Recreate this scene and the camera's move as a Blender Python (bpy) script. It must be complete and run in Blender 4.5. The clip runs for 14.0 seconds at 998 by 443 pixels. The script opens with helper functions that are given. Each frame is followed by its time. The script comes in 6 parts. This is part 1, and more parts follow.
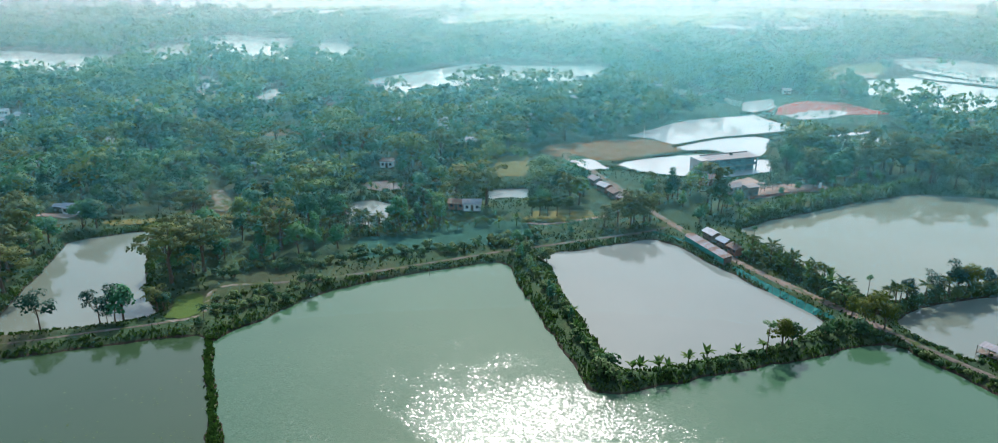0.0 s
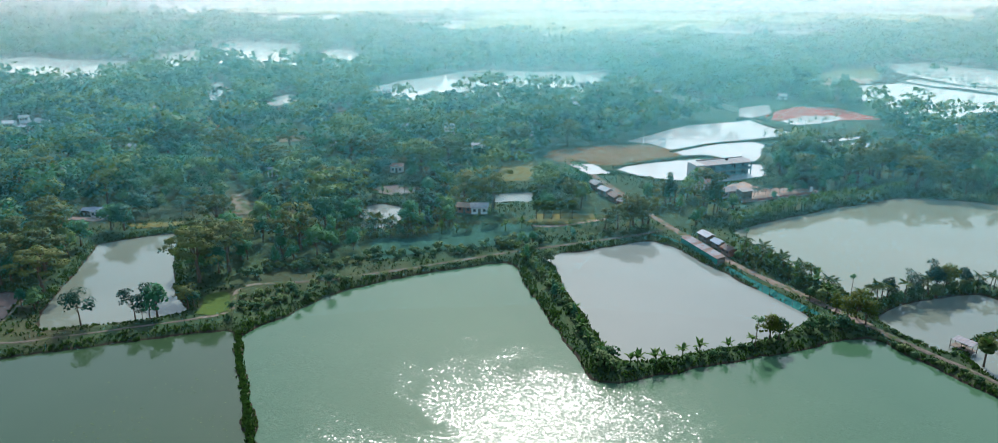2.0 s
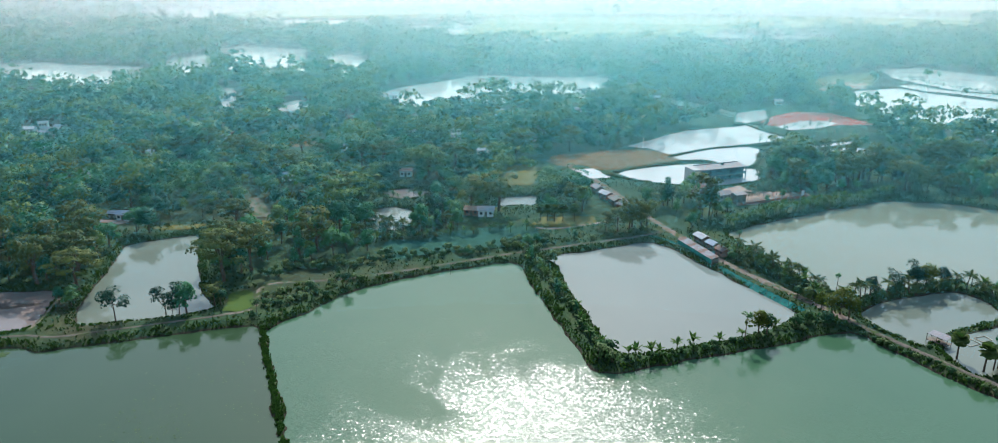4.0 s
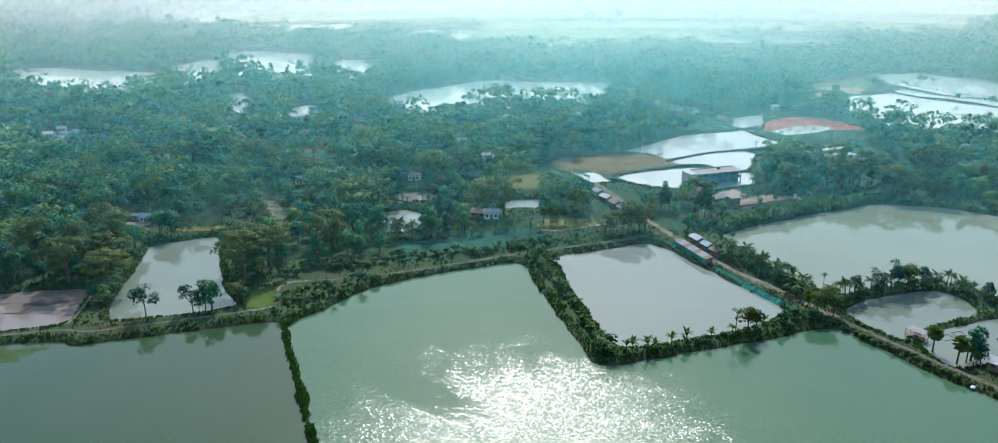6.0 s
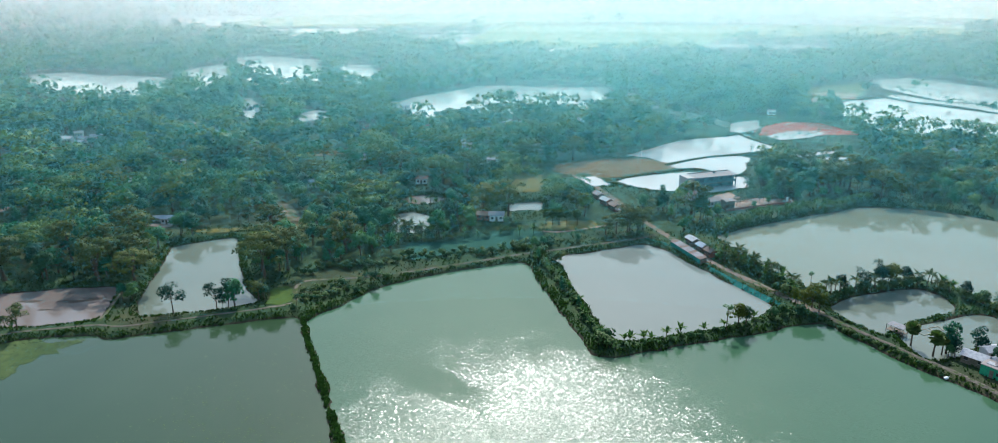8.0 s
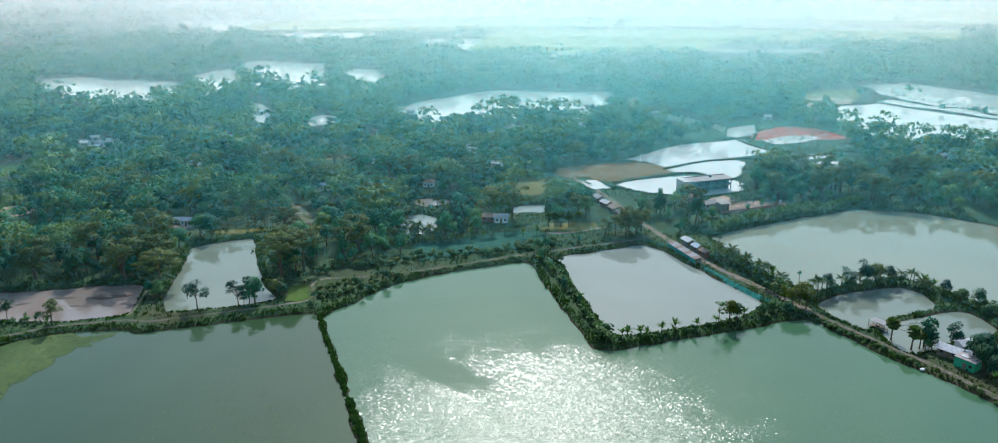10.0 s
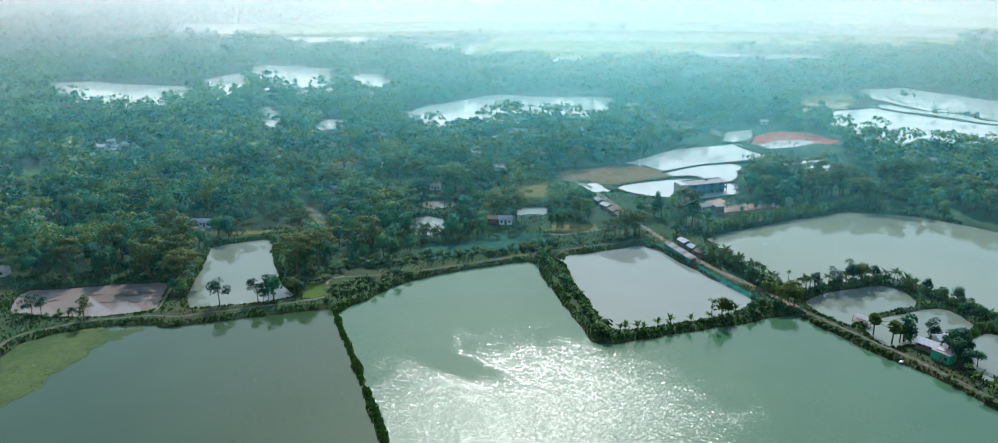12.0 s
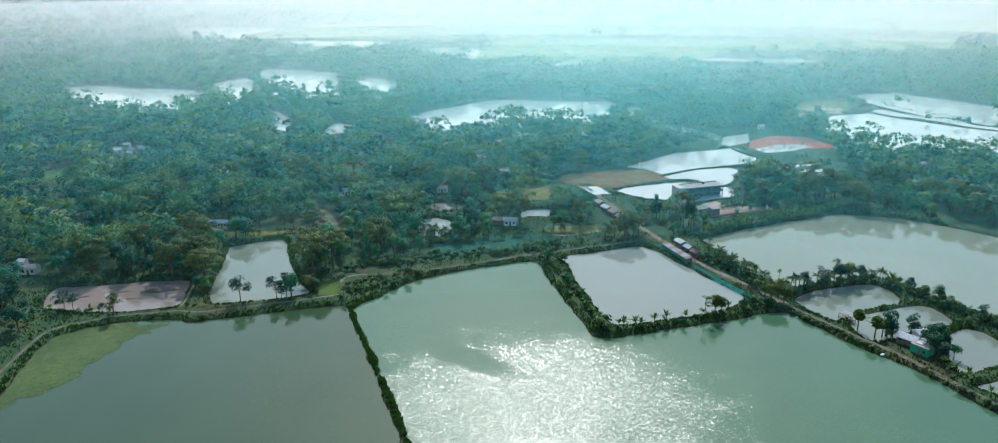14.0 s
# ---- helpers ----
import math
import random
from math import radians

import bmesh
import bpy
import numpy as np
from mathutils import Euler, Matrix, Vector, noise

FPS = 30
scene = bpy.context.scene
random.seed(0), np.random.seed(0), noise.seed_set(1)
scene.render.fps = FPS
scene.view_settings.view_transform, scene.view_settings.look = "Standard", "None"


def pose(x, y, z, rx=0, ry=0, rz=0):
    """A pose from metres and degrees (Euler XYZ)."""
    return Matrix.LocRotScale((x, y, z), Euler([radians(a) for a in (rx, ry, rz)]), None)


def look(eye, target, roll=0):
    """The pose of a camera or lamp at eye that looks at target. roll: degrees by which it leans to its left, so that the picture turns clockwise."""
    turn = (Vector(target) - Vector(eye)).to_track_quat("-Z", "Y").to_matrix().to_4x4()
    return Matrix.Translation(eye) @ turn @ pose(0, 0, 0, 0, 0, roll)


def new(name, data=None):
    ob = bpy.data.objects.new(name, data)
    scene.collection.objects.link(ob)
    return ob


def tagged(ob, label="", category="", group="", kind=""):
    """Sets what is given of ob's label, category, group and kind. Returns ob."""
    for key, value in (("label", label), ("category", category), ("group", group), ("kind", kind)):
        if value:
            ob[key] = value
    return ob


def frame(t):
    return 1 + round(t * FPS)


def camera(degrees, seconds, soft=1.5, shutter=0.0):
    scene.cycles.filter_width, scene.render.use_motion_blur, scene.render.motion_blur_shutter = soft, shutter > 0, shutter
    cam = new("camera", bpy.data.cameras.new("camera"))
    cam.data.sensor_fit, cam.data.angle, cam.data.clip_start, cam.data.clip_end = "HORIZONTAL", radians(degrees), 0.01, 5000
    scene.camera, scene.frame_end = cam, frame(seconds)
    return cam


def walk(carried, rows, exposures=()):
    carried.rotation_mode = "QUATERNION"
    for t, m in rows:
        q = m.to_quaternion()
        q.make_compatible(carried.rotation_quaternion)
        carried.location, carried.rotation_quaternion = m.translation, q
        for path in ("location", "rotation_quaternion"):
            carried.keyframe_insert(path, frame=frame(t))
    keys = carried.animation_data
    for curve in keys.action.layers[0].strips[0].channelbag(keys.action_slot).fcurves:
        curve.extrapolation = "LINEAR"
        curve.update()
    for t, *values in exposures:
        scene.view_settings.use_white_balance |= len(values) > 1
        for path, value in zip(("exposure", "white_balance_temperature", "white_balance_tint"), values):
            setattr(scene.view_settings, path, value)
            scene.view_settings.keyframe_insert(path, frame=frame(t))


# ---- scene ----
cam = camera(66.6, 14.0, soft=1.0)
PATH = [
    (0, (-4.345, -131.732, 80.138), (-17.121, -38.294, 46.880), -0.12),
    (1, (-4.330, -137.820, 82.418), (-17.198, -44.350, 49.284), -0.17),
    (2, (-4.248, -143.925, 84.676), (-17.222, -50.428, 51.662), -0.21),
    (3, (-4.107, -150.058, 86.914), (-17.197, -56.535, 54.019), -0.25),
    (4, (-3.914, -156.227, 89.136), (-17.124, -62.679, 56.359), -0.28),
    (5, (-3.675, -162.440, 91.343), (-17.008, -68.868, 58.684), -0.30),
    (6, (-3.398, -168.706, 93.537), (-16.852, -75.110, 60.997), -0.32),
    (7, (-3.090, -175.035, 95.721), (-16.663, -81.414, 63.303), -0.34),
    (8, (-2.757, -181.434, 97.896), (-16.446, -87.787, 65.603), -0.34),
    (9, (-2.408, -187.914, 100.066), (-16.208, -94.240, 67.899), -0.35),
    (10, (-2.047, -194.482, 102.232), (-15.957, -100.780, 70.194), -0.34),
    (11, (-1.684, -201.148, 104.396), (-15.701, -107.418, 72.488), -0.34),
    (12, (-1.324, -207.920, 106.561), (-15.450, -114.162, 74.784), -0.32),
    (13, (-0.976, -214.808, 108.729), (-15.215, -121.023, 77.081), -0.30),
    (14, (-0.645, -221.819, 110.903), (-15.006, -128.010, 79.381), -0.28),
]
walk(cam, [(t, look(eye, target, roll)) for t, eye, target, roll in PATH], [(0, 0.57, 6440, 13.5), (4, 0.52, 6320, 9.5), (8, 0.47, 6230, 7.2), (14, 0.41, 6150, 6.0)])

# ---- world, sun and exposure ----
SUN_AZ, SUN_EL = -6.0, 43.5          # degrees clockwise from +y, degrees up
world = bpy.data.worlds.new("hazy_sky")
scene.world = world
world.use_nodes = True
wn = world.node_tree.nodes
sky = wn.new("ShaderNodeTexSky")
sky.sky_type = "NISHITA"
sky.sun_disc = False
sky.sun_elevation = radians(SUN_EL)
sky.sun_rotation = radians(SUN_AZ)
sky.altitude = 20
sky.air_density, sky.dust_density, sky.ozone_density = 1.6, 2.0, 3.6
world.node_tree.links.new(sky.outputs["Color"], wn["Background"].inputs["Color"])
wn["Background"].inputs["Strength"].default_value = 0.15

sun = new("sun", bpy.data.lights.new("sun", "SUN"))
sun.data.energy, sun.data.angle, sun.data.color = 3.8, radians(0.6), (1.0, 0.945, 0.90)
sd_ = Vector((math.sin(radians(SUN_AZ)) * math.cos(radians(SUN_EL)), math.cos(radians(SUN_AZ)) * math.cos(radians(SUN_EL)), math.sin(radians(SUN_EL))))
sun.matrix_world = look(sd_ * 400, (0, 0, 0))


# ---- materials ----
class Mat:
    """A node material with a Principled shader and short ways to add nodes."""

    def __init__(self, name, rough=0.8, spec=0.3):
        self.m = bpy.data.materials.new(name)
        self.m.use_nodes = True
        self.t = self.m.node_tree
        self.b = self.t.nodes["Principled BSDF"]
        self.out = self.t.nodes["Material Output"]
        self.b.inputs["Roughness"].default_value = rough
        self.b.inputs["Specular IOR Level"].default_value = spec

    def node(self, kind, **values):
        n = self.t.nodes.new(kind)
        for k, v in values.items():
            n.inputs[k].default_value = v
        return n

    def link(self, a, b):
        self.t.links.new(a, b)

    def position(self):
        return self.t.nodes.new("ShaderNodeNewGeometry").outputs["Position"]

    def noise(self, scale, detail=4.0, rough=0.55, where=None):
        n = self.node("ShaderNodeTexNoise", Scale=scale, Detail=detail, Roughness=rough)
        self.link(where or self.position(), n.inputs["Vector"])
        return n.outputs["Fac"]

    def ramp(self, fac, stops):
        r = self.t.nodes.new("ShaderNodeValToRGB")
        self.link(fac, r.inputs["Fac"])
        e = r.color_ramp.elements
        while len(e) < len(stops):
            e.new(0.5)
        for k, (p, c) in enumerate(stops):
            e[k].position, e[k].color = p, (*c, 1)
        return r.outputs["Color"]

    def mix(self, fac, a, b, kind="MIX"):
        n = self.t.nodes.new("ShaderNodeMix")
        n.data_type, n.blend_type = "RGBA", kind
        for sock, v in ((n.inputs[0], fac), (n.inputs[6], a), (n.inputs[7], b)):
            if isinstance(v, (int, float)):
                sock.default_value = v
            elif isinstance(v, tuple):
                sock.default_value = (*v, 1)
            else:
                self.link(v, sock)
        return n.outputs[2]

    def math(self, op, a, b=0.0, clamp=False):
        n = self.t.nodes.new("ShaderNodeMath")
        n.operation, n.use_clamp = op, clamp
        for sock, v in zip(n.inputs, (a, b)):
            if isinstance(v, (int, float)):
                sock.default_value = v
            else:
                self.link(v, sock)
        return n.outputs[0]

    def color(self, c):
        if isinstance(c, tuple):
            self.b.inputs["Base Color"].default_value = (*c, 1)
        else:
            self.link(c, self.b.inputs["Base Color"])
        return self

    def bump(self, height, strength=0.5, distance=0.1):
        n = self.node("ShaderNodeBump", Strength=strength, Distance=distance)
        self.link(height, n.inputs["Height"])
        self.link(n.outputs["Normal"], self.b.inputs["Normal"])
        return self


def leaf_material(name, dark, mid, light, source="object", through_leaf=0.3):
    """Foliage: hue by plant, mottled by leaf clump and by patch, partly letting light through."""
    a = Mat(name, 0.6, 0.10)
    if source == "object":
        tint = a.t.nodes.new("ShaderNodeObjectInfo").outputs["Random"]
    else:
        at = a.t.nodes.new("ShaderNodeAttribute")
        at.attribute_name = "tint"
        tint = at.outputs["Fac"]
    isl = a.t.nodes.new("ShaderNodeNewGeometry").outputs["Random Per Island"]
    base = a.ramp(tint, [(0.0, dark), (0.55, mid), (1.0, light)])
    mott = a.ramp(isl, [(0.0, (0.74, 0.78, 0.76)), (0.6, (1.0, 1.0, 1.0)), (1.0, (1.2, 1.17, 1.05))] if source == "object" else [(0.0, (0.88, 0.9, 0.9)), (1.0, (1.1, 1.08, 1.04))])
    patch = a.ramp(a.noise(0.35, 3), [(0.3, (0.75, 0.8, 0.8)), (0.7, (1.2, 1.15, 1.05))])
    col = a.mix(1.0, a.mix(1.0, base, mott, "MULTIPLY"), patch, "MULTIPLY")
    a.color(col)
    tr = a.t.nodes.new("ShaderNodeBsdfTranslucent")
    a.link(a.mix(1.0, col, (0.95, 1.4, 0.8), "MULTIPLY"), tr.inputs["Color"])
    mx = a.node("ShaderNodeMixShader", Fac=through_leaf)
    a.link(a.b.outputs[0], mx.inputs[1])
    a.link(tr.outputs[0], mx.inputs[2])
    a.link(mx.outputs[0], a.out.inputs["Surface"])
    return a.m


LEAF = leaf_material("broad_leaves", (0.018, 0.104, 0.072), (0.036, 0.168, 0.084), (0.125, 0.205, 0.064), through_leaf=0.28)
# darker copy of the broad leaves, with shade and backlight in its colour
LEAF_SHADED = leaf_material("shade_dark_leaves", (0.007, 0.046, 0.040), (0.012, 0.066, 0.046), (0.030, 0.092, 0.046), through_leaf=0.25)
LEAF_WOODS = leaf_material("woodland_leaves", (0.008, 0.066, 0.056), (0.030, 0.156, 0.092), (0.116, 0.176, 0.062), "attribute", 0.22)
LEAF_OLIVE = leaf_material("olive_leaves", (0.052, 0.084, 0.032), (0.076, 0.108, 0.040), (0.108, 0.136, 0.044), through_leaf=0.28)
LEAF_GOLD = leaf_material("yellowish_leaves", (0.060, 0.085, 0.016), (0.080, 0.105, 0.020), (0.105, 0.125, 0.026), through_leaf=0.5)
LEAF_PALM = leaf_material("palm_fronds", (0.034, 0.069, 0.025), (0.052, 0.092, 0.030), (0.086, 0.109, 0.034))
LEAF_BANANA = leaf_material("banana_leaves", (0.048, 0.106, 0.032), (0.070, 0.138, 0.038), (0.105, 0.155, 0.048), through_leaf=0.3)
LEAF_SCRUB = leaf_material("scrub_leaves", (0.030, 0.086, 0.042), (0.052, 0.122, 0.052), (0.108, 0.150, 0.056), through_leaf=0.22)
GRASS_BLADES = leaf_material("grass_blades", (0.022, 0.052, 0.018), (0.040, 0.075, 0.022), (0.065, 0.078, 0.028), "attribute", 0.4)


def bark_material():
    a = Mat("bark", 0.9, 0.1)
    a.color(a.ramp(a.noise(3.0, 5), [(0.3, (0.045, 0.034, 0.024)), (0.7, (0.16, 0.125, 0.09))]))
    a.bump(a.noise(9.0, 4), 0.6, 0.04)
    return a.m


BARK = bark_material()


def ground_material():
    a = Mat("ground_earth_and_grass", 0.95, 0.1)
    big, mid, fine = a.noise(0.018, 3), a.noise(0.16, 4), a.noise(1.6, 6, 0.65)
    grass = a.ramp(mid, [(0.30, (0.018, 0.044, 0.022)), (0.50, (0.032, 0.066, 0.030)), (0.72, (0.060, 0.082, 0.034))])
    dry = a.ramp(fine, [(0.3, (0.034, 0.034, 0.018)), (0.7, (0.075, 0.068, 0.036))])
    earth = a.ramp(fine, [(0.3, (0.020, 0.017, 0.012)), (0.7, (0.055, 0.045, 0.032))])
    top = a.mix(a.ramp(big, [(0.52, (0, 0, 0)), (0.66, (0.7, 0.7, 0.7))]), grass, dry)
    top = a.mix(0.45, top, a.mix(1.0, top, a.ramp(fine, [(0.25, (0.3, 0.3, 0.3)), (0.75, (1.7, 1.7, 1.7))]), "MULTIPLY"))
    z = a.t.nodes.new("ShaderNodeSeparateXYZ")
    a.link(a.position(), z.inputs[0])
    wet = a.math("ADD", z.outputs["Z"], a.math("MULTIPLY", a.math("SUBTRACT", mid, 0.5), 0.9))
    bank = a.ramp(wet, [(0.18, (1, 1, 1)), (0.42, (0, 0, 0))])
    a.color(a.mix(bank, top, earth))
    a.bump(fine, 0.8, 0.25)
    return a.m


GROUND = ground_material()


def soil_material(name, low, high, scale=0.8, grassy=0.0):
    a = Mat(name, 0.95, 0.1)
    c = a.ramp(a.noise(scale, 6, 0.6), [(0.3, low), (0.7, high)])
    c = a.mix(a.ramp(a.noise(0.09, 3), [(0.35, (0, 0, 0)), (0.7, (0.6, 0.6, 0.6))]), c, a.mix(1.0, c, (0.62, 0.66, 0.6), "MULTIPLY"))
    if grassy:
        c = a.mix(a.ramp(a.noise(0.5, 5, 0.65), [(0.6 - grassy * 0.3, (0, 0, 0)), (0.66 - grassy * 0.3, (1, 1, 1))]), c, (0.05, 0.075, 0.024))
    a.color(c)
    a.bump(a.noise(2.5, 5), 0.7, 0.15)
    return a.m


PATH_SOIL = soil_material("pale_trodden_earth", (0.10, 0.09, 0.075), (0.25, 0.215, 0.175), 1.2, 0.45)
PATH_GRASSY = soil_material("damp_grey_earth_path", (0.060, 0.056, 0.046), (0.17, 0.15, 0.125), 1.2, 0.22)
ROAD_SOIL = soil_material("brick_dust_road", (0.13, 0.10, 0.082), (0.27, 0.215, 0.18), 1.0, 0.25)
STUBBLE = soil_material("brown_stubble", (0.125, 0.080, 0.036), (0.22, 0.145, 0.066), 0.5, 0.12)
YARD = soil_material("pink_sandy_yard", (0.26, 0.19, 0.15), (0.42, 0.32, 0.26), 0.6)
RED_SOIL = soil_material("fresh_red_earth", (0.27, 0.075, 0.055), (0.42, 0.135, 0.11), 0.5)
GREEN_CROP = soil_material("young_green_crop", (0.040, 0.078, 0.016), (0.075, 0.125, 0.028), 1.4)
DRY_CROP = soil_material("yellow_green_crop", (0.105, 0.115, 0.036), (0.190, 0.165, 0.055), 0.4, 0.12)
# low strip under the trees: their shade is put into this dark green
STRIP_SHADE = soil_material("shade_dark_green_strip", (0.014, 0.066, 0.050), (0.030, 0.104, 0.070), 1.2)
FAR_CROP = soil_material("pale_green_paddies", (0.190, 0.218, 0.041), (0.286, 0.306, 0.082), 0.02)


def water_material(name, deep, silt, ripple=1.0, rough=0.06, calm=None, windy=None):
    """Murky pond water: silt below a rippled mirror skin; wind leaves calmer lanes. The palest tones also imitate
    reflected sky.
    """
    a = Mat(name, rough, 0.5)
    a.b.inputs["IOR"].default_value = 1.333
    c = a.mix(a.ramp(a.noise(0.02, 3), [(0.35, (0, 0, 0)), (0.65, (1, 1, 1))]), deep, silt)
    a.color(c)
    where = a.position()
    st = a.node("ShaderNodeMapping")
    st.inputs["Scale"].default_value = (1.0, 1.7, 1.0)
    st.inputs["Rotation"].default_value = (0, 0, 0.35)
    a.link(where, st.inputs["Vector"])
    def facets(scale, seed):
        v = a.node("ShaderNodeTexVoronoi", Scale=scale)
        mv = a.node("ShaderNodeMapping")
        mv.inputs["Location"].default_value = (seed, seed * 0.7, 0)
        a.link(st.outputs[0], mv.inputs["Vector"])
        a.link(mv.outputs[0], v.inputs["Vector"])
        return v.outputs["Color"]

    tilt = a.mix(0.22, a.mix(0.45, facets(8.0, 3.1), facets(3.8, 8.4)), facets(1.7, 5.2))
    gust = a.ramp(a.noise(0.016, 3, 0.5), [(0.34, (0.62, 0.62, 0.62)), (0.58, (1, 1, 1))])
    gain = a.math("MULTIPLY", gust, ripple)

    def oval(place, turn, inside, outside, wander, start=0.84, end=0.92):
        (cx, cy), (rx, ry) = place
        mp = a.node("ShaderNodeMapping")
        mp.vector_type = "TEXTURE"
        mp.inputs["Location"].default_value = (cx, cy, 0)
        mp.inputs["Rotation"].default_value = (0, 0, radians(turn))
        mp.inputs["Scale"].default_value = (rx, ry, 1000)
        a.link(where, mp.inputs["Vector"])
        ln = a.t.nodes.new("ShaderNodeVectorMath")
        ln.operation = "LENGTH"
        a.link(mp.outputs[0], ln.inputs[0])
        edge = a.math("ADD", ln.outputs["Value"], a.math("MULTIPLY", a.math("SUBTRACT", a.noise(0.12, 4, 0.6), 0.5), wander))
        return a.ramp(a.math("MULTIPLY", edge, 0.5), [(start / 2, (inside,) * 3), (end / 2, (outside,) * 3)])

    if calm:
        gain = a.math("MULTIPLY", gain, oval(*calm, 0.46, 1.0, 2.0, 0.72, 1.0))
    if windy:
        gain = a.math("MULTIPLY", gain, oval(*windy, 1.0, 0.045, 0.9, 0.28, 1.12))
    a.link(a.math("ADD", a.math("MULTIPLY", a.math("DIVIDE", gain, ripple, True), rough - 0.05), 0.05), a.b.inputs["Roughness"])
    sub = a.t.nodes.new("ShaderNodeVectorMath")
    sub.operation = "SUBTRACT"
    sub.inputs[1].default_value = (0.5, 0.5, 0.5)
    a.link(tilt, sub.inputs[0])
    sc = a.t.nodes.new("ShaderNodeVectorMath")
    sc.operation = "SCALE"
    a.link(sub.outputs[0], sc.inputs[0])
    a.link(gain, sc.inputs["Scale"])
    up = a.t.nodes.new("ShaderNodeVectorMath")
    up.operation = "MULTIPLY_ADD"
    up.inputs[1].default_value = (1, 1, 0)
    up.inputs[2].default_value = (0, 0, 1)
    a.link(sc.outputs[0], up.inputs[0])
    nm = a.t.nodes.new("ShaderNodeVectorMath")
    nm.operation = "NORMALIZE"
    a.link(up.outputs[0], nm.inputs[0])
    a.link(nm.outputs[0], a.b.inputs["Normal"])
    return a.m


WATER_GREEN = water_material("green_pond_water", (0.039, 0.097, 0.052), (0.049, 0.109, 0.058), 0.82, 0.22, (((-39, -23), (24, 6.0)), -28), (((-22, -72), (106, 88)), 0))
WATER_CALM = water_material("sheltered_green_pond_water", (0.025, 0.054, 0.025), (0.031, 0.062, 0.029), 0.03, 0.05)
# grey of these two bases makes up for weak sky reflection
WATER_GREY = water_material("sky_grey_pond_water", (0.150, 0.175, 0.152), (0.172, 0.195, 0.170), 0.02)
WATER_WIDE = water_material("large_grey_green_pond_water", (0.150, 0.175, 0.126), (0.170, 0.190, 0.140), 0.02)
WATER_BROWN = water_material("brown_pond_water", (0.122, 0.148, 0.116), (0.142, 0.166, 0.130), 0.02)
WATER_PINK = water_material("shallow_muddy_water", (0.135, 0.112, 0.098), (0.21, 0.17, 0.15), 0.05)
# near-white base imitates the bright sky mirrored in far water
WATER_FAR = water_material("sky_pale_lake_water", (0.40, 0.40, 0.37), (0.50, 0.49, 0.46), 0.05, 0.08)


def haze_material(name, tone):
    """Strands that imitate haze: pale, lit by the sun from behind and by the sky."""
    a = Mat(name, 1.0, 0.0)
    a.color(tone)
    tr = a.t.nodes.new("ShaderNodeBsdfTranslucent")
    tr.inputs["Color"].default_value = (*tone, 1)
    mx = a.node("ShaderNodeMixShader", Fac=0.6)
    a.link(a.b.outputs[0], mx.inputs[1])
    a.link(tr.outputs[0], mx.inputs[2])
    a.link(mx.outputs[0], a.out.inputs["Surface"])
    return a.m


THIN_HAZE = haze_material("blue_haze_strands", (0.31, 0.74, 0.74))
# bluish veil over dark near tones, put into the strand colour
NEAR_HAZE = haze_material("near_veil_strands", (0.17, 0.60, 0.70))
MIDDLE_HAZE = haze_material("middle_haze_strands", (0.70, 0.83, 0.83))
THICK_HAZE = haze_material("white_haze_strands", (0.99, 0.88, 0.88))


def plain_material(name, low, high, rough=0.7, metal=0.0, scale=2.0, spec=0.4):
    a = Mat(name, rough, spec)
    a.b.inputs["Metallic"].default_value = metal
    c = a.ramp(a.noise(scale, 5, 0.6), [(0.3, low), (0.7, high)])
    a.color(a.mix(a.ramp(a.noise(0.5, 3), [(0.45, (0, 0, 0)), (0.75, (0.5, 0.5, 0.5))]), c, a.mix(1.0, c, (0.6, 0.56, 0.5), "MULTIPLY")))
    a.bump(a.noise(12.0, 3), 0.2, 0.02)
    return a.m


def tin_material(name, low, high, rust=0.3):
    """Weathered corrugated sheet metal with rust stains."""
    a = Mat(name, 0.75, 0.25)
    c = a.ramp(a.noise(1.4, 5), [(0.3, low), (0.7, high)])
    c = a.mix(a.ramp(a.noise(0.7, 6, 0.7), [(0.62 - rust * 0.3, (0, 0, 0)), (0.72 - rust * 0.2, (1, 1, 1))]), c, (0.16, 0.085, 0.05))
    a.color(c)
    a.bump(a.noise(6.0, 3), 0.25, 0.02)
    return a.m


WHITE_WALL = plain_material("whitewashed_plaster", (0.62, 0.64, 0.62), (0.78, 0.79, 0.77))
# blue kept dark so that the veranda's shade lies in the colour
BLUE_WALL = plain_material("shade_blue_plaster", (0.06, 0.15, 0.20), (0.11, 0.22, 0.27))
GREY_WALL = plain_material("bare_grey_plaster", (0.26, 0.26, 0.25), (0.40, 0.39, 0.37))
GREEN_WALL = plain_material("bright_green_sheet_wall", (0.02, 0.24, 0.13), (0.04, 0.36, 0.20), 0.5)
CONCRETE = plain_material("grey_concrete_roof", (0.22, 0.20, 0.19), (0.34, 0.31, 0.30), 0.9, spec=0.2)
BRICK = plain_material("red_brick_wall", (0.24, 0.10, 0.07), (0.38, 0.17, 0.12), 0.9)
TIN = tin_material("silver_corrugated_tin", (0.26, 0.28, 0.30), (0.46, 0.48, 0.50), 0.2)
TIN_OLD = tin_material("rusted_corrugated_tin", (0.12, 0.095, 0.09), (0.22, 0.18, 0.165), 0.6)
TIN_DULL = tin_material("dull_brown_tin", (0.10, 0.085, 0.08), (0.19, 0.165, 0.155), 0.7)
TIN_GREY = tin_material("grey_corrugated_tin", (0.15, 0.15, 0.16), (0.27, 0.27, 0.28), 0.25)
TIN_BLUE = tin_material("blue_grey_corrugated_tin", (0.18, 0.23, 0.28), (0.30, 0.36, 0.42), 0.1)
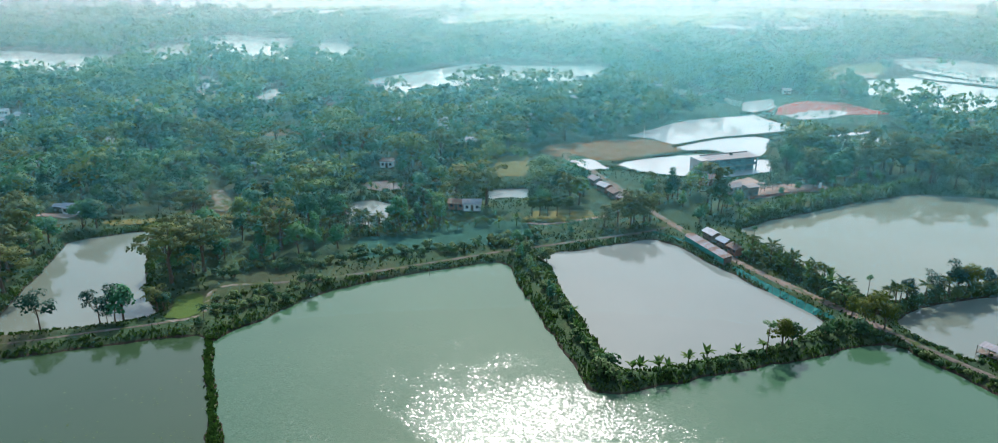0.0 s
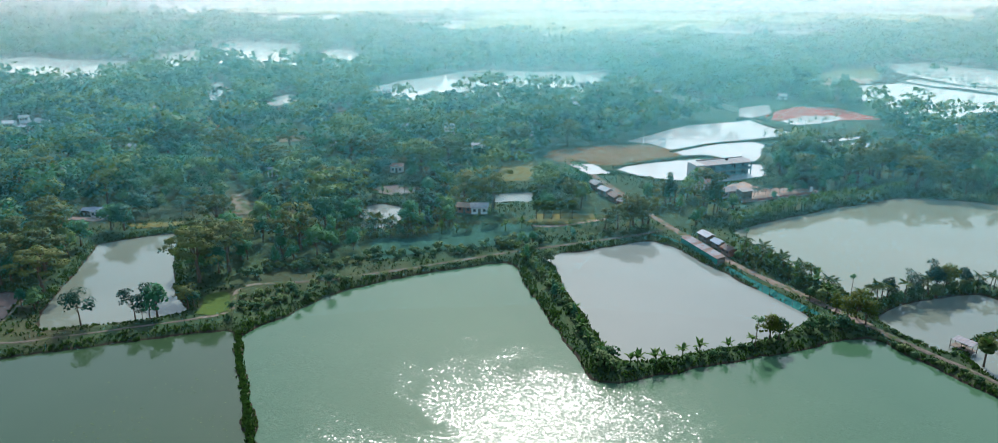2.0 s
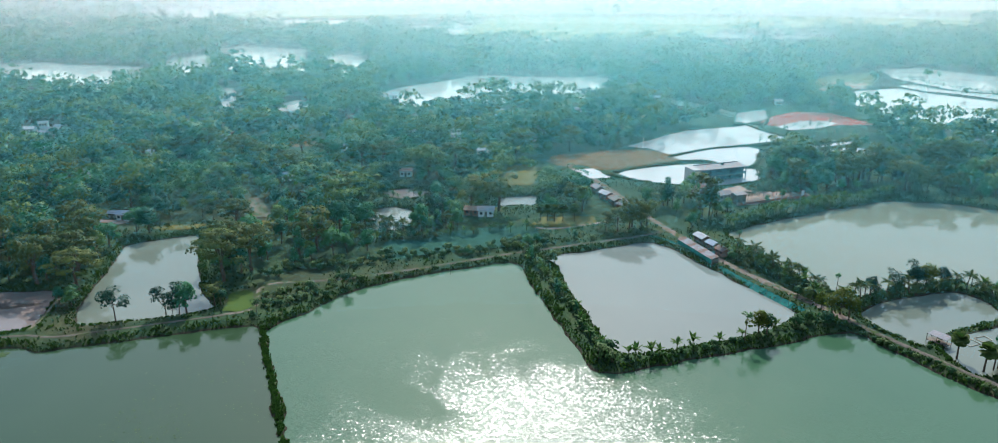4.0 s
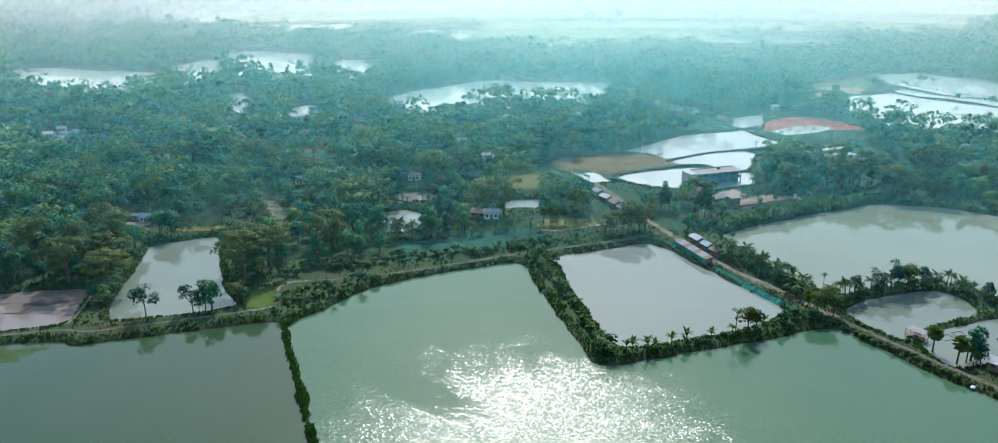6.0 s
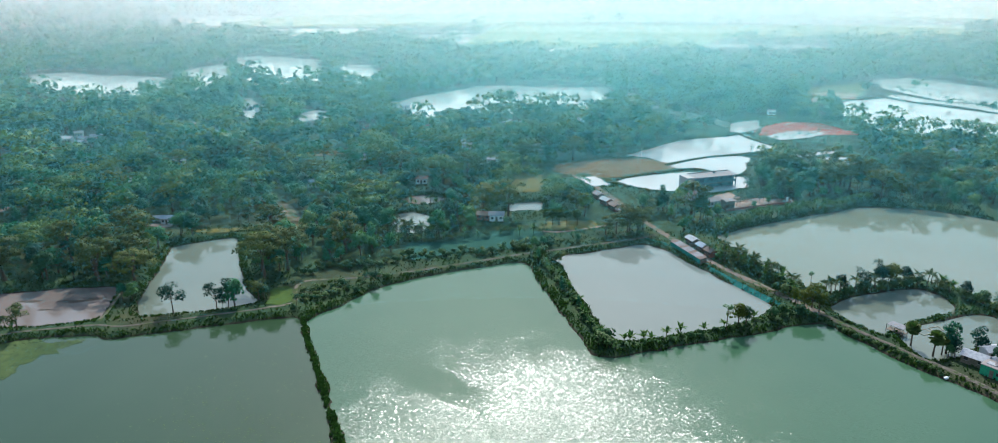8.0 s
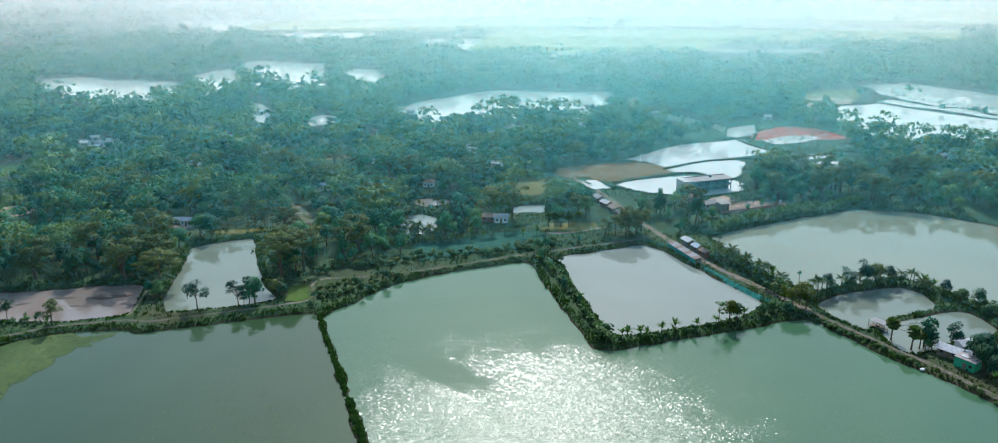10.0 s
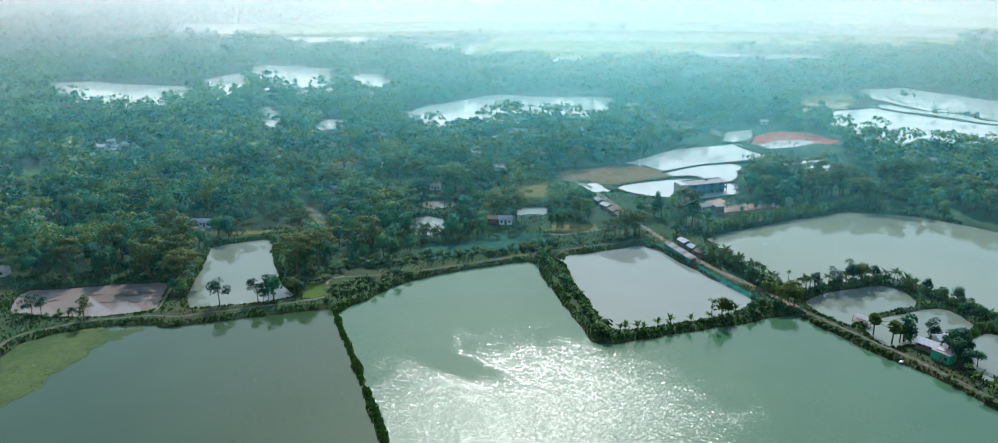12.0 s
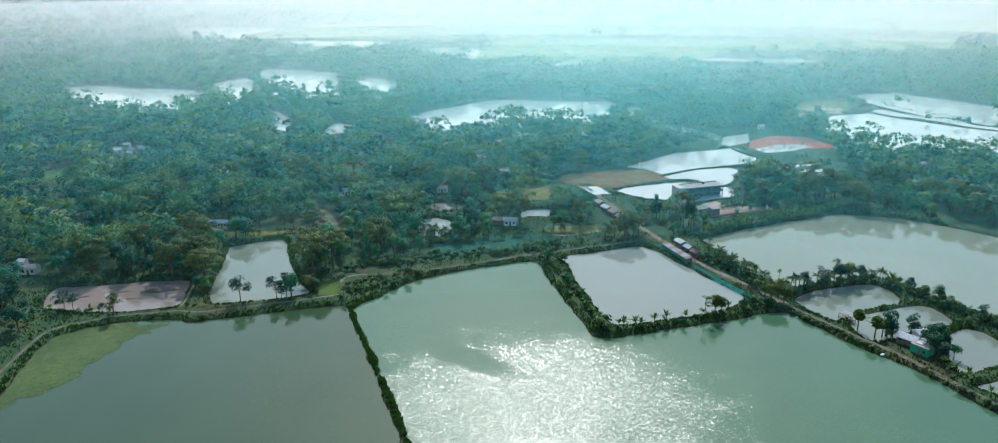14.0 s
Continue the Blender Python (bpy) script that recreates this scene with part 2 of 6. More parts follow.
DARK = plain_material("dark_opening", (0.012, 0.012, 0.014), (0.03, 0.03, 0.03), 0.6)
TIMBER = plain_material("grey_weathered_timber", (0.10, 0.08, 0.06), (0.22, 0.18, 0.14), 0.9)
NET = plain_material("turquoise_netting", (0.008, 0.15, 0.125), (0.02, 0.27, 0.21), 0.8, scale=0.9)
WEED = leaf_material("floating_duckweed", (0.042, 0.082, 0.026), (0.056, 0.098, 0.032), (0.075, 0.112, 0.038), "attribute", 0.1)


# ---- geometry tools ----
rng = np.random.default_rng(11)


def vnoise(x, y, scale, seed=0):
    """Smooth value noise in 0..1 over the plan."""
    x, y = np.asarray(x, float) * scale, np.asarray(y, float) * scale
    xi, yi = np.floor(x).astype(np.int64), np.floor(y).astype(np.int64)
    u, v = x - xi, y - yi
    u, v = u * u * (3 - 2 * u), v * v * (3 - 2 * v)

    def lattice(i, j):
        n = (i * 374761393 + j * 668265263 + seed * 974634777) & 0xFFFFFFFF
        n = ((n ^ (n >> 13)) * 1274126177) & 0xFFFFFFFF
        return ((n ^ (n >> 16)) & 0xFFFF) / 65535.0

    a, b = lattice(xi, yi), lattice(xi + 1, yi)
    c, d = lattice(xi, yi + 1), lattice(xi + 1, yi + 1)
    return (a * (1 - u) + b * u) * (1 - v) + (c * (1 - u) + d * u) * v


def rounded(points, times=2):
    """A closed outline with its corners cut round."""
    p = np.array(points, float)
    for _ in range(times):
        q = np.roll(p, -1, 0)
        p = np.stack([0.88 * p + 0.12 * q, 0.12 * p + 0.88 * q], 1).reshape(-1, 2)
    return p


def along(points, step):
    """Evenly spaced places on a rounded open line."""
    p = np.array(points, float)
    for _ in range(2):
        q = np.stack([0.75 * p[:-1] + 0.25 * p[1:], 0.25 * p[:-1] + 0.75 * p[1:]], 1).reshape(-1, 2)
        p = np.vstack([p[:1], q, p[-1:]])
    d = np.concatenate([[0], np.cumsum(np.linalg.norm(np.diff(p, axis=0), axis=1))])
    s = np.arange(0, d[-1] + step * 0.5, step)
    return np.stack([np.interp(s, d, p[:, 0]), np.interp(s, d, p[:, 1])], 1)


def inside_distance(x, y, poly):
    """Signed distance to an outline: above zero inside."""
    out = np.full(x.shape, 1e9)
    inside = np.zeros(x.shape, bool)
    for (ax, ay), (bx, by) in zip(poly, np.roll(poly, -1, 0)):
        ex, ey = bx - ax, by - ay
        k = np.clip(((x - ax) * ex + (y - ay) * ey) / max(ex * ex + ey * ey, 1e-9), 0, 1)
        out = np.minimum(out, np.hypot(x - ax - k * ex, y - ay - k * ey))
        if ay != by:
            inside ^= ((ay > y) != (by > y)) & (x < (bx - ax) * (y - ay) / (by - ay) + ax)
    return np.where(inside, out, -out)


def mesh_of(name, verts, faces, material, smooth=False, tint=None, normals=None):
    """A mesh of many quads (an n by 4 array) or of mixed faces (a list)."""
    me = bpy.data.meshes.new(name)
    if isinstance(faces, np.ndarray):
        me.vertices.add(len(verts))
        me.vertices.foreach_set("co", np.asarray(verts, np.float32).ravel())
        me.loops.add(faces.size)
        me.loops.foreach_set("vertex_index", faces.astype(np.int32).ravel())
        me.polygons.add(len(faces))
        me.polygons.foreach_set("loop_start", np.arange(0, faces.size, faces.shape[1], dtype=np.int32))
        me.update(calc_edges=True)
    else:
        me.from_pydata([tuple(map(float, v)) for v in verts], [], [tuple(map(int, f)) for f in faces])
    if tint is not None:
        at = me.attributes.new("tint", "FLOAT", "POINT")
        at.data.foreach_set("value", np.asarray(tint, np.float32))
    me.materials.append(material)
    if smooth:
        me.shade_smooth()
    if normals is not None:
        me.normals_split_custom_set_from_vertices(normals)
    return me


def part(name, mesh, parent, label=""):
    """One mesh object under a thing or under a part."""
    ob = new(name, mesh)
    ob.parent = parent
    return tagged(ob, label) if label else ob


def box(bm, x0, y0, z0, x1, y1, z1):
    v = [bm.verts.new(p) for p in ((x0, y0, z0), (x1, y0, z0), (x1, y1, z0), (x0, y1, z0), (x0, y0, z1), (x1, y0, z1), (x1, y1, z1), (x0, y1, z1))]
    for f in ((3, 2, 1, 0), (4, 5, 6, 7), (0, 1, 5, 4), (1, 2, 6, 5), (2, 3, 7, 6), (3, 0, 4, 7)):
        bm.faces.new([v[i] for i in f])


def box_mesh(name, material, *boxes, bevel=0.0):
    bm = bmesh.new()
    for b in boxes:
        box(bm, *b)
    if bevel:
        bmesh.ops.bevel(bm, geom=bm.edges[:], offset=bevel, segments=1, affect="EDGES")
    me = bpy.data.meshes.new(name)
    bm.to_mesh(me)
    bm.free()
    me.materials.append(material)
    return me


def tube(line, radii, sides=6):
    """A tapered tube along a line of places."""
    line = np.array(line, float)
    V, Q = [], []
    for k, (p, r) in enumerate(zip(line, radii)):
        d = line[min(k + 1, len(line) - 1)] - line[max(k - 1, 0)]
        d /= np.linalg.norm(d) + 1e-9
        a = np.cross(d, (0.3, 1, 0.1) if abs(d[1]) < 0.9 else (1, 0, 0))
        a /= np.linalg.norm(a)
        b = np.cross(d, a)
        for s in range(sides):
            w = 2 * math.pi * s / sides
            V.append(p + r * (math.cos(w) * a + math.sin(w) * b))
    for k in range(len(line) - 1):
        for s in range(sides):
            s2 = (s + 1) % sides
            Q.append((k * sides + s, k * sides + s2, (k + 1) * sides + s2, (k + 1) * sides + s))
    return np.array(V), np.array(Q)


def joined(pieces):
    V, Q, n = [], [], 0
    for v, q in pieces:
        V.append(v)
        Q.append(np.asarray(q) + n)
        n += len(v)
    return np.vstack(V), np.vstack(Q)


# ---- the plan: ponds, fields, paths (metres; x east, y ahead, water at z = 0) ----
PONDS = {
    "A": [(-164, -62), (-171, -43), (-173.5, -34), (-174.5, -27.5), (-169, -20.2), (-162, -15), (-153, -11.4), (-143, -9), (-138, -11), (-132, -9.2), (-123, -5.2), (-114, -0.7), (-105, 3.9), (-98, 6.8), (-89.6, 9),
          (-82.9, -4), (-75.7, -16), (-69.3, -29), (-61.3, -43), (-53.3, -58), (-47.3, -70), (-38.3, -88), (-23.3, -120), (-4, -300), (-150, -300), (-150, -110)],
    "B": [(-87.2, 8.6), (-80, 18), (-75, 31), (-63, 42), (-48, 52), (-29, 61), (-18, 31), (-9, 9), (-4, -3), (1, -3), (9, 1), (30, 11), (52, 22), (61, 24.5),
          (71, 9.5), (81, -3), (90, -11.5), (103, -34), (140, -90), (170, -300), (2, -300), (-21.3, -119), (-36.3, -87), (-45.3, -69), (-51.3, -57), (-59.3, -42),
          (-67.3, -28), (-74.5, -15), (-81.7, -3)],
    "C": [(-22, 66), (-5, 74), (13, 84), (20, 77), (33, 58), (50, 33), (38, 22), (26, 15), (3, 5), (-1, 11), (-11, 40), (-17, 60)],
    "D": [(38, 95), (53, 107), (69, 118), (84, 128), (107, 141), (129, 139), (148, 130), (172, 110), (250, 60), (260, -20), (160, -10), (129, 28),
          (117, 40), (108, 54), (99, 61), (82, 55), (66, 46), (58, 52), (48, 74)],
    "E": [(64.8, 36.5), (69.8, 41.7), (76.4, 46.6), (86.3, 51.0), (96.0, 54.1), (100.8, 49.5), (102.0, 41.2), (98.9, 37.0), (92.2, 33.9), (83.3, 28.0), (78, 22.2), (74, 19.0), (68.6, 25.4), (65.4, 32.2)],
    "F": [(80.8, 24.2), (83.5, 25.0), (95.6, 31.8), (105.5, 36.9), (109.9, 36.4), (111.7, 31.5), (113.8, 24.9), (108.2, 19.4), (101.1, 15.7), (98.1, 15.2), (88.5, 9.0), (83.8, 6.2), (81.0, 6.2), (78.6, 11.1), (78.5, 17.1)],
    "G": [(108.3, 16.2), (115.3, 20.4), (119.3, 18.7), (121.3, 13.2), (129.4, 2.8), (128.8, 1.5), (113.3, -5.3), (107.1, -8.8), (102.2, -11.7), (100.7, -9.0), (101.7, -0.4)],
    "K": [(101.6, -18.2), (110.0, -13.1), (116.8, -9.6), (115.4, -26.6), (105.7, -22.9)],
    "H": [(-144.2, 15.6), (-150.9, 36.8), (-155.5, 50.3), (-158.2, 58.3), (-150.5, 64.9), (-139.5, 71.3), (-130.7, 53.8), (-121.1, 37.6), (-114.1, 25.8), (-105.6, 17.0), (-115.1, 11.1), (-124.9, 6.5), (-136.0, 2.7)],
    "I": [(-194, -8), (-201, 3), (-200, 10), (-184, 14), (-172, 19), (-157, 23), (-150, 10), (-147, 0), (-158, -5.5), (-164, -8), (-184, -9)],
    "M": [(6.9, 213.5), (19.7, 229.3), (38.4, 252.9), (65.0, 265.7), (76.9, 274.6), (81.8, 254.9), (90.7, 247.0), (79.8, 232.2), (63.1, 224.3), (26.6, 199.7), (17.7, 210.5)],
    "N": [(27.6, 195.7), (47.3, 213.5), (64.0, 221.4), (70.9, 214.5), (67.0, 201.7), (63.1, 182.9), (56.2, 180.9), (47.3, 187.8), (42.4, 191.8), (33.5, 188.8)],
    "O": [(0.9, 161.2), (7.8, 170.1), (32.5, 181.9), (40.4, 183.9), (48.3, 177.0), (57.1, 177.0), (64.0, 177.0), (61.1, 160.2), (43.3, 149.4), (30.5, 149.4), (16.7, 150.4)],
    "P": [(73.9, 306.2), (91.7, 319.0), (88.7, 292.4), (75.9, 277.6), (69.0, 280.5)],
    "Q": [(88.7, 270.7), (104.5, 285.5), (118.3, 289.4), (125.2, 282.5), (110.4, 267.7), (94.6, 260.8)],
    "R": [(74.9, 214.5), (91.7, 229.3), (109.4, 238.1), (123.2, 241.1), (119.3, 234.2), (106.4, 226.3), (88.7, 217.4), (75.9, 206.6)],
    "V": [(103.5, 218.4), (118.3, 224.3), (126.2, 212.5), (123.2, 201.7), (113.3, 198.7), (106.4, 205.6)],
    "L": [(-16.8, 167.1), (-7.9, 170.1), (-3.0, 161.2), (0.9, 156.3), (-8.9, 153.3)],
    "W": [(19.7, 378.1), (29.5, 363.4), (49.3, 341.7), (67.0, 317.0), (73.9, 308.1), (70.0, 291.4), (58.1, 308.1), (40.4, 328.8), (23.6, 353.5)],
    "S": [(-90, 104), (-82, 110), (-74, 106), (-70, 96), (-72, 84), (-80, 82), (-86, 92)],
    "T": [(-92, 130), (-82, 134), (-72, 131), (-70, 124), (-80, 118), (-88, 121)],
    "U": [(-43.7, 126.2), (-29.4, 130.7), (-28.3, 117.7), (-42.1, 114.3)],
}
LAKES = {
    "west": [(-541, 449), (-543, 476), (-513, 484), (-478, 480), (-443, 476), (-399, 468), (-343, 377), (-353, 363), (-371, 353), (-409, 357), (-442, 367), (-463, 372)],
    "west_neck": [(-414, 514), (-405, 534), (-397, 570), (-327, 439), (-328, 396), (-346, 405)],
    "north_west": [(-412, 607), (-390, 639), (-355, 630), (-312, 611), (-258, 471), (-270, 440), (-291, 434), (-332, 470)],
    "north": [(-281, 576), (-255, 578), (-216, 525), (-198, 424), (-212, 427), (-235, 464)],
    "middle": [(-163, 363), (-151, 388), (-133, 413), (-113, 441), (-94, 454), (-74, 449), (-46, 449), (-2, 453), (0, 340), (-25, 335), (-50, 327), (-75, 327), (-91, 301), (-101, 290), (-119, 284), (-134, 294)],
    "channel": [(106, 808), (144, 804), (188, 800), (263, 792), (253, 770), (182, 770), (111, 778)],
    "glade": [(-209, 290), (-210, 313), (-200, 333), (-189, 317), (-187, 297), (-201, 287)],
    "grove_a": [(-280, 361), (-271, 371), (-244, 326), (-235, 292), (-248, 297)],
    "strip": [(203, 434), (221, 445), (234, 420), (262, 387), (275, 370), (271, 362), (259, 379), (228, 404)],
    "arm": [(8, 428), (18, 423), (20, 382), (10, 384)],
    "east": [(212, 511), (231, 525), (267, 528), (302, 479), (317, 458), (276, 373), (264, 393), (242, 418), (220, 464)],
    "east_near": [(159, 383), (175, 403), (203, 417), (230, 386), (254, 370), (274, 352), (226, 258), (210, 273), (184, 275), (169, 263), (167, 281), (156, 297), (140, 302)],
    "far_a": [(-560, 980), (-380, 1010), (-294, 832), (-427, 815)],
    "far_b": [(-330, 900), (-160, 930), (-107, 743), (-231, 734)],
    "far_c": [(-110, 800), (-30, 830), (-18, 663), (-71, 654)],
    "far_d": [(-900, 1250), (-640, 1300), (-534, 1046), (-748, 1037)],
    "far_e": [(60, 1450), (260, 1480), (214, 1206), (71, 1206)],
}
FIELDS = [
    ("shaded_strip", STRIP_SHADE, "low green strip behind the path, tree shade put into its colour", [(-74.5, 70.6), (-59.9, 73.6), (-50.7, 84.9), (-35.7, 91.7), (-25.4, 89.4), (-22.8, 78.4), (-36.3, 69.3), (-48.5, 65.2), (-59.8, 58.9), (-68.9, 53.0)]),
    ("stubble_field", STUBBLE, "bare brown stubble field beside flooded ponds", [(-27, 192), (-3, 205), (16, 209), (27, 201), (33, 192), (19, 183), (1, 170), (-5, 168), (-12, 176), (-23, 171), (-29, 181)]),
    ("grass_field", DRY_CROP, "yellow-green grass field among trees", [(-44.1, 139.7), (-46, 169), (-33, 175), (-30.4, 141.4)]),
    ("grass_field", DRY_CROP, "dry yellow meadow behind a row of palms", [(-27.1, 91.6), (-26.7, 100.5), (-7.4, 105.3), (-4.8, 98.1), (-14.1, 91.8)]),
    ("crop_field", GREEN_CROP, "small bright green crop plot beside the pond bank", [(-106, 25), (-99.5, 29.5), (-95, 18), (-97.5, 14), (-102, 14)]),
    ("school_yard", YARD, "pinkish sandy yard before a long building", [(43.0, 143.0), (52, 152), (53.7, 144.4), (77.1, 143.6), (75.5, 138.9), (46.9, 123.1)]),
    ("red_bank", RED_SOIL, "freshly dug red earth bank round a pond", [(80, 276), (91, 296), (108, 316), (128, 314), (140, 292), (146, 282), (130, 279), (112, 274), (97, 267), (89, 272)]),
    ("crop_field", DRY_CROP, "pale harvested plots beside the lakes", [(141, 416), (154, 457), (173, 479), (209, 500), (203, 468), (181, 420), (165, 405), (143, 394)]),
    ("bare_plot", YARD, "pale harvested plot of bare soil", [(149, 429), (166, 450), (179, 445), (163, 422)]),
    ("bare_plot", YARD, "pale harvested plot of bare soil", [(138, 402), (149, 417), (165, 413), (152, 396)]),
    ("bare_plot", YARD, "pale harvested plot of bare soil", [(166, 419), (180, 442), (187, 439), (177, 415)]),
    ("crop_field", FAR_CROP, "wide pale green paddy land far off", [(-190, 760), (-60, 748), (24, 757), (104, 782), (150, 900), (300, 930), (480, 945), (560, 1150), (30, 1100), (-190, 1085)]),
    ("crop_field", FAR_CROP, "wide pale green paddy land far off", [(-700, 1050), (-500, 1700), (900, 1800), (900, 1250), (100, 1230), (-300, 1040)]),
    ("grass_field", GREEN_CROP, "green field in a clearing of the woods", [(-327, 129), (-334, 141), (-330, 162), (-318, 172), (-305, 156), (-315, 138), (-316, 125)]),
    ("clearing", PATH_SOIL, "bare pale earth clearing among trees", [(-141, 111), (-134.5, 110), (-121.5, 90), (-127, 87)]),
    ("clearing", STUBBLE, "brown bare clearing in the woods", [(-165, 202), (-140, 214), (-138, 200), (-158, 192)]),
    ("clearing", YARD, "bare sandy homestead ground among trees", [(-266, 85), (-267, 93), (-255, 95), (-249, 89), (-252.5, 78.5), (-259, 77.6)]),
    ("clearing", YARD, "pale swept yard before a white cottage", [(-183, 78), (-170, 80.5), (-169, 76.5), (-181, 74.5)]),
    ("grass_field", DRY_CROP, "rough grass clearing behind the pond", [(-160, 74), (-118, 86), (-112, 78), (-140, 76), (-152, 70)]),
]
PATHS = [
    ("dirt_path", PATH_GRASSY, 0.9, [(-168, -70), (-173, -50), (-175.5, -40), (-177.5, -31), (-178, -25), (-175.5, -21.5), (-170, -17), (-163, -11.8), (-154.5, -8.6), (-143.5, -4.6), (-138.5, -6), (-129, -2.2), (-117, 4), (-108, 8.2), (-102, 11), (-97, 14.5)]),
    ("dirt_path", PATH_SOIL, 1.1, [(-101, 12), (-95.5, 14.8), (-94, 17.5), (-96.5, 23), (-98.5, 28.5), (-97.5, 32.5), (-93, 34.5), (-86, 36)]),
    ("dirt_path", PATH_GRASSY, 1.1, [(-86, 36), (-76, 39), (-63, 46), (-46, 56), (-31, 65), (-20, 71), (12, 87), (18, 93)]),
    ("dirt_road", ROAD_SOIL, 2.4, [(61, 29), (55, 37), (47, 48), (40, 57), (33.5, 66.3), (25, 82.8), (20, 92), (14, 104), (5, 126), (-3, 145), (-12, 162), (-22, 178)]),
    ("dirt_path", PATH_GRASSY, 1.4, [(61, 29), (66, 22), (73, 13), (86, -2), (93, -13), (106, -34), (142, -86)]),
    ("dirt_path", PATH_SOIL, 1.2, [(-145, -3), (-148, 6), (-152, 20), (-154, 30)]),
]
BUNDS = [[(26.6, 194.9), (46.3, 213.6), (64.1, 220.6), (77.9, 225.5), (91.7, 237.3)],
         [(71.0, 212.7), (91.7, 228.4), (108.5, 234.4), (122.3, 239.3)],
         [(67.0, 270.9), (74.9, 273.8), (85.8, 276.8)],
         [(73.9, 273.8), (79.9, 257.1), (89.7, 243.2)],
         [(32.5, 187.0), (42.4, 190.0), (48.3, 182.1), (55.2, 178.1)],
         [(55.2, 177.2), (63.1, 182.1), (70.0, 206.7)],
         [(0.9, 165.3), (17.7, 177.2), (32.5, 187.0)],
         [(-2.0, 159.4), (3.9, 159.4), (7.8, 153.5)],
         [(87.7, 287.6), (83.8, 274.8), (80.8, 267.9)]]
PATHS.append(("dirt_path", YARD, 1.6, [(-25.9, 90.6), (-21.5, 89.4), (-15.7, 91.3), (-6.0, 97.4), (1.0, 100.8)]))
WOODS = [(-2600, -110), (-240, -90), (-192, -62), (-196, -36), (-204, -14), (-206, 10), (-188, 17), (-157, 22), (-161, 62), (-141, 77), (-123, 62), (-113, 36), (-100, 41), (-60, 66), (-30, 81),
         (0, 95), (16, 108), (36, 106), (60, 129), (100, 157), (128, 152), (152, 146), (178, 124), (300, 90), (2600, 20), (2600, 3000), (-2600, 3000)]
UNDER = [(-260, -80), (-186, -62), (-190, -34), (-198, -14), (-204, 20), (-157, 24), (-161, 62), (-141, 77), (-123, 62), (-111, 34), (-100, 37), (-84, 43), (-60, 58), (-30, 74), (0, 90), (16, 108), (36, 106),
         (60, 129), (100, 157), (150, 146), (200, 120), (200, 200), (-260, 200)]
OPEN = [(-44, 158), (-34, 178), (-27, 190), (-3, 204), (8, 219), (20, 234), (39, 258), (66, 270), (70, 288), (74, 312), (93, 326), (108, 316), (130, 312), (146, 284), (134, 262), (130, 206), (100, 198), (72, 176), (64, 152), (30, 150), (0, 140), (-30, 142)]
PONDS = {k: rounded(v, 0 if k in "MNOPQRVL" else 1) for k, v in PONDS.items()}
LAKES = {k: rounded(v, 3) for k, v in LAKES.items()}


PLOTS = "MNOPQRVLW"      # flooded plots, lying level with the fields between low bunds


def pond_distance(x, y, skip=""):
    """Above zero in a pond, below zero on land; the shores wander a little."""
    d = np.full(x.shape, -1e9)
    for name, poly in PONDS.items():
        if name in tuple(skip):
            continue
        lo, hi = poly.min(0) - 60, poly.max(0) + 60
        m = (x > lo[0]) & (x < hi[0]) & (y > lo[1]) & (y < hi[1])
        if m.any():
            d[m] = np.maximum(d[m], inside_distance(x[m], y[m], poly))
    return np.maximum(d, -60) + (vnoise(x, y, 0.22, 1) - 0.5) * 1.3 + (vnoise(x, y, 0.7, 2) - 0.5) * 0.5


def ground_height(x, y):
    x, y = np.asarray(x, float), np.asarray(y, float)
    d = pond_distance(x, y, PLOTS)
    land = 1.15 * (1 - np.exp(np.minimum(d, 0) * 0.95)) + (vnoise(x, y, 0.11, 3) - 0.5) * 0.2 * np.clip(-d / 3, 0, 1)
    bed = -np.minimum(np.maximum(d, 0) * 0.55, 1.6)
    near = np.where(d < 0, land, bed)
    far = np.clip((np.hypot(x, y - 0) - 300) / 40, 0, 1)
    keep = (x > -20) & (x < 160) & (y > 200) & (y < 345)
    far = np.where(keep, np.clip((y - 345) / 40, 0, 1), far)
    return near * (1 - far) - 0.25 * far


def stretched(lo, hi, step, first, last, grow):
    mid = list(np.arange(lo, hi, step))
    up, s = [hi], step
    while up[-1] < last:
        s *= grow
        up.append(up[-1] + s)
    down, s = [], step
    p = lo
    while p > first:
        s *= grow
        p -= s
        down.append(p)
    return np.array(down[::-1] + mid + up)


def build_ground():
    xs = stretched(-235, 175, 1.75, -4600, 4600, 1.05)
    ys = stretched(-75, 235, 1.75, -4600, 4600, 1.045)
    X, Y = np.meshgrid(xs, ys)
    Z = ground_height(X, Y)
    V = np.stack([X, Y, Z], -1).reshape(-1, 3)
    w = len(xs)
    i = (np.arange(len(ys) - 1)[:, None] * w + np.arange(w - 1)[None]).ravel()
    ob = new("ground", mesh_of("ground", V, np.stack([i, i + 1, i + w + 1, i + w], 1), GROUND, True))
    tagged(ob, "grassy flat delta land with earth dikes between ponds", "ground", kind="structure")
    return xs, ys, Z


GX, GY, GZ = build_ground()


def land(x, y):
    """The height of the ground sheet as it is built."""
    x, y = np.asarray(x, float), np.asarray(y, float)
    i, j = np.clip(np.searchsorted(GX, x) - 1, 0, len(GX) - 2), np.clip(np.searchsorted(GY, y) - 1, 0, len(GY) - 2)
    u, v = (x - GX[i]) / (GX[i + 1] - GX[i]), (y - GY[j]) / (GY[j + 1] - GY[j])
    return (GZ[j, i] * (1 - u) + GZ[j, i + 1] * u) * (1 - v) + (GZ[j + 1, i] * (1 - u) + GZ[j + 1, i + 1] * u) * v


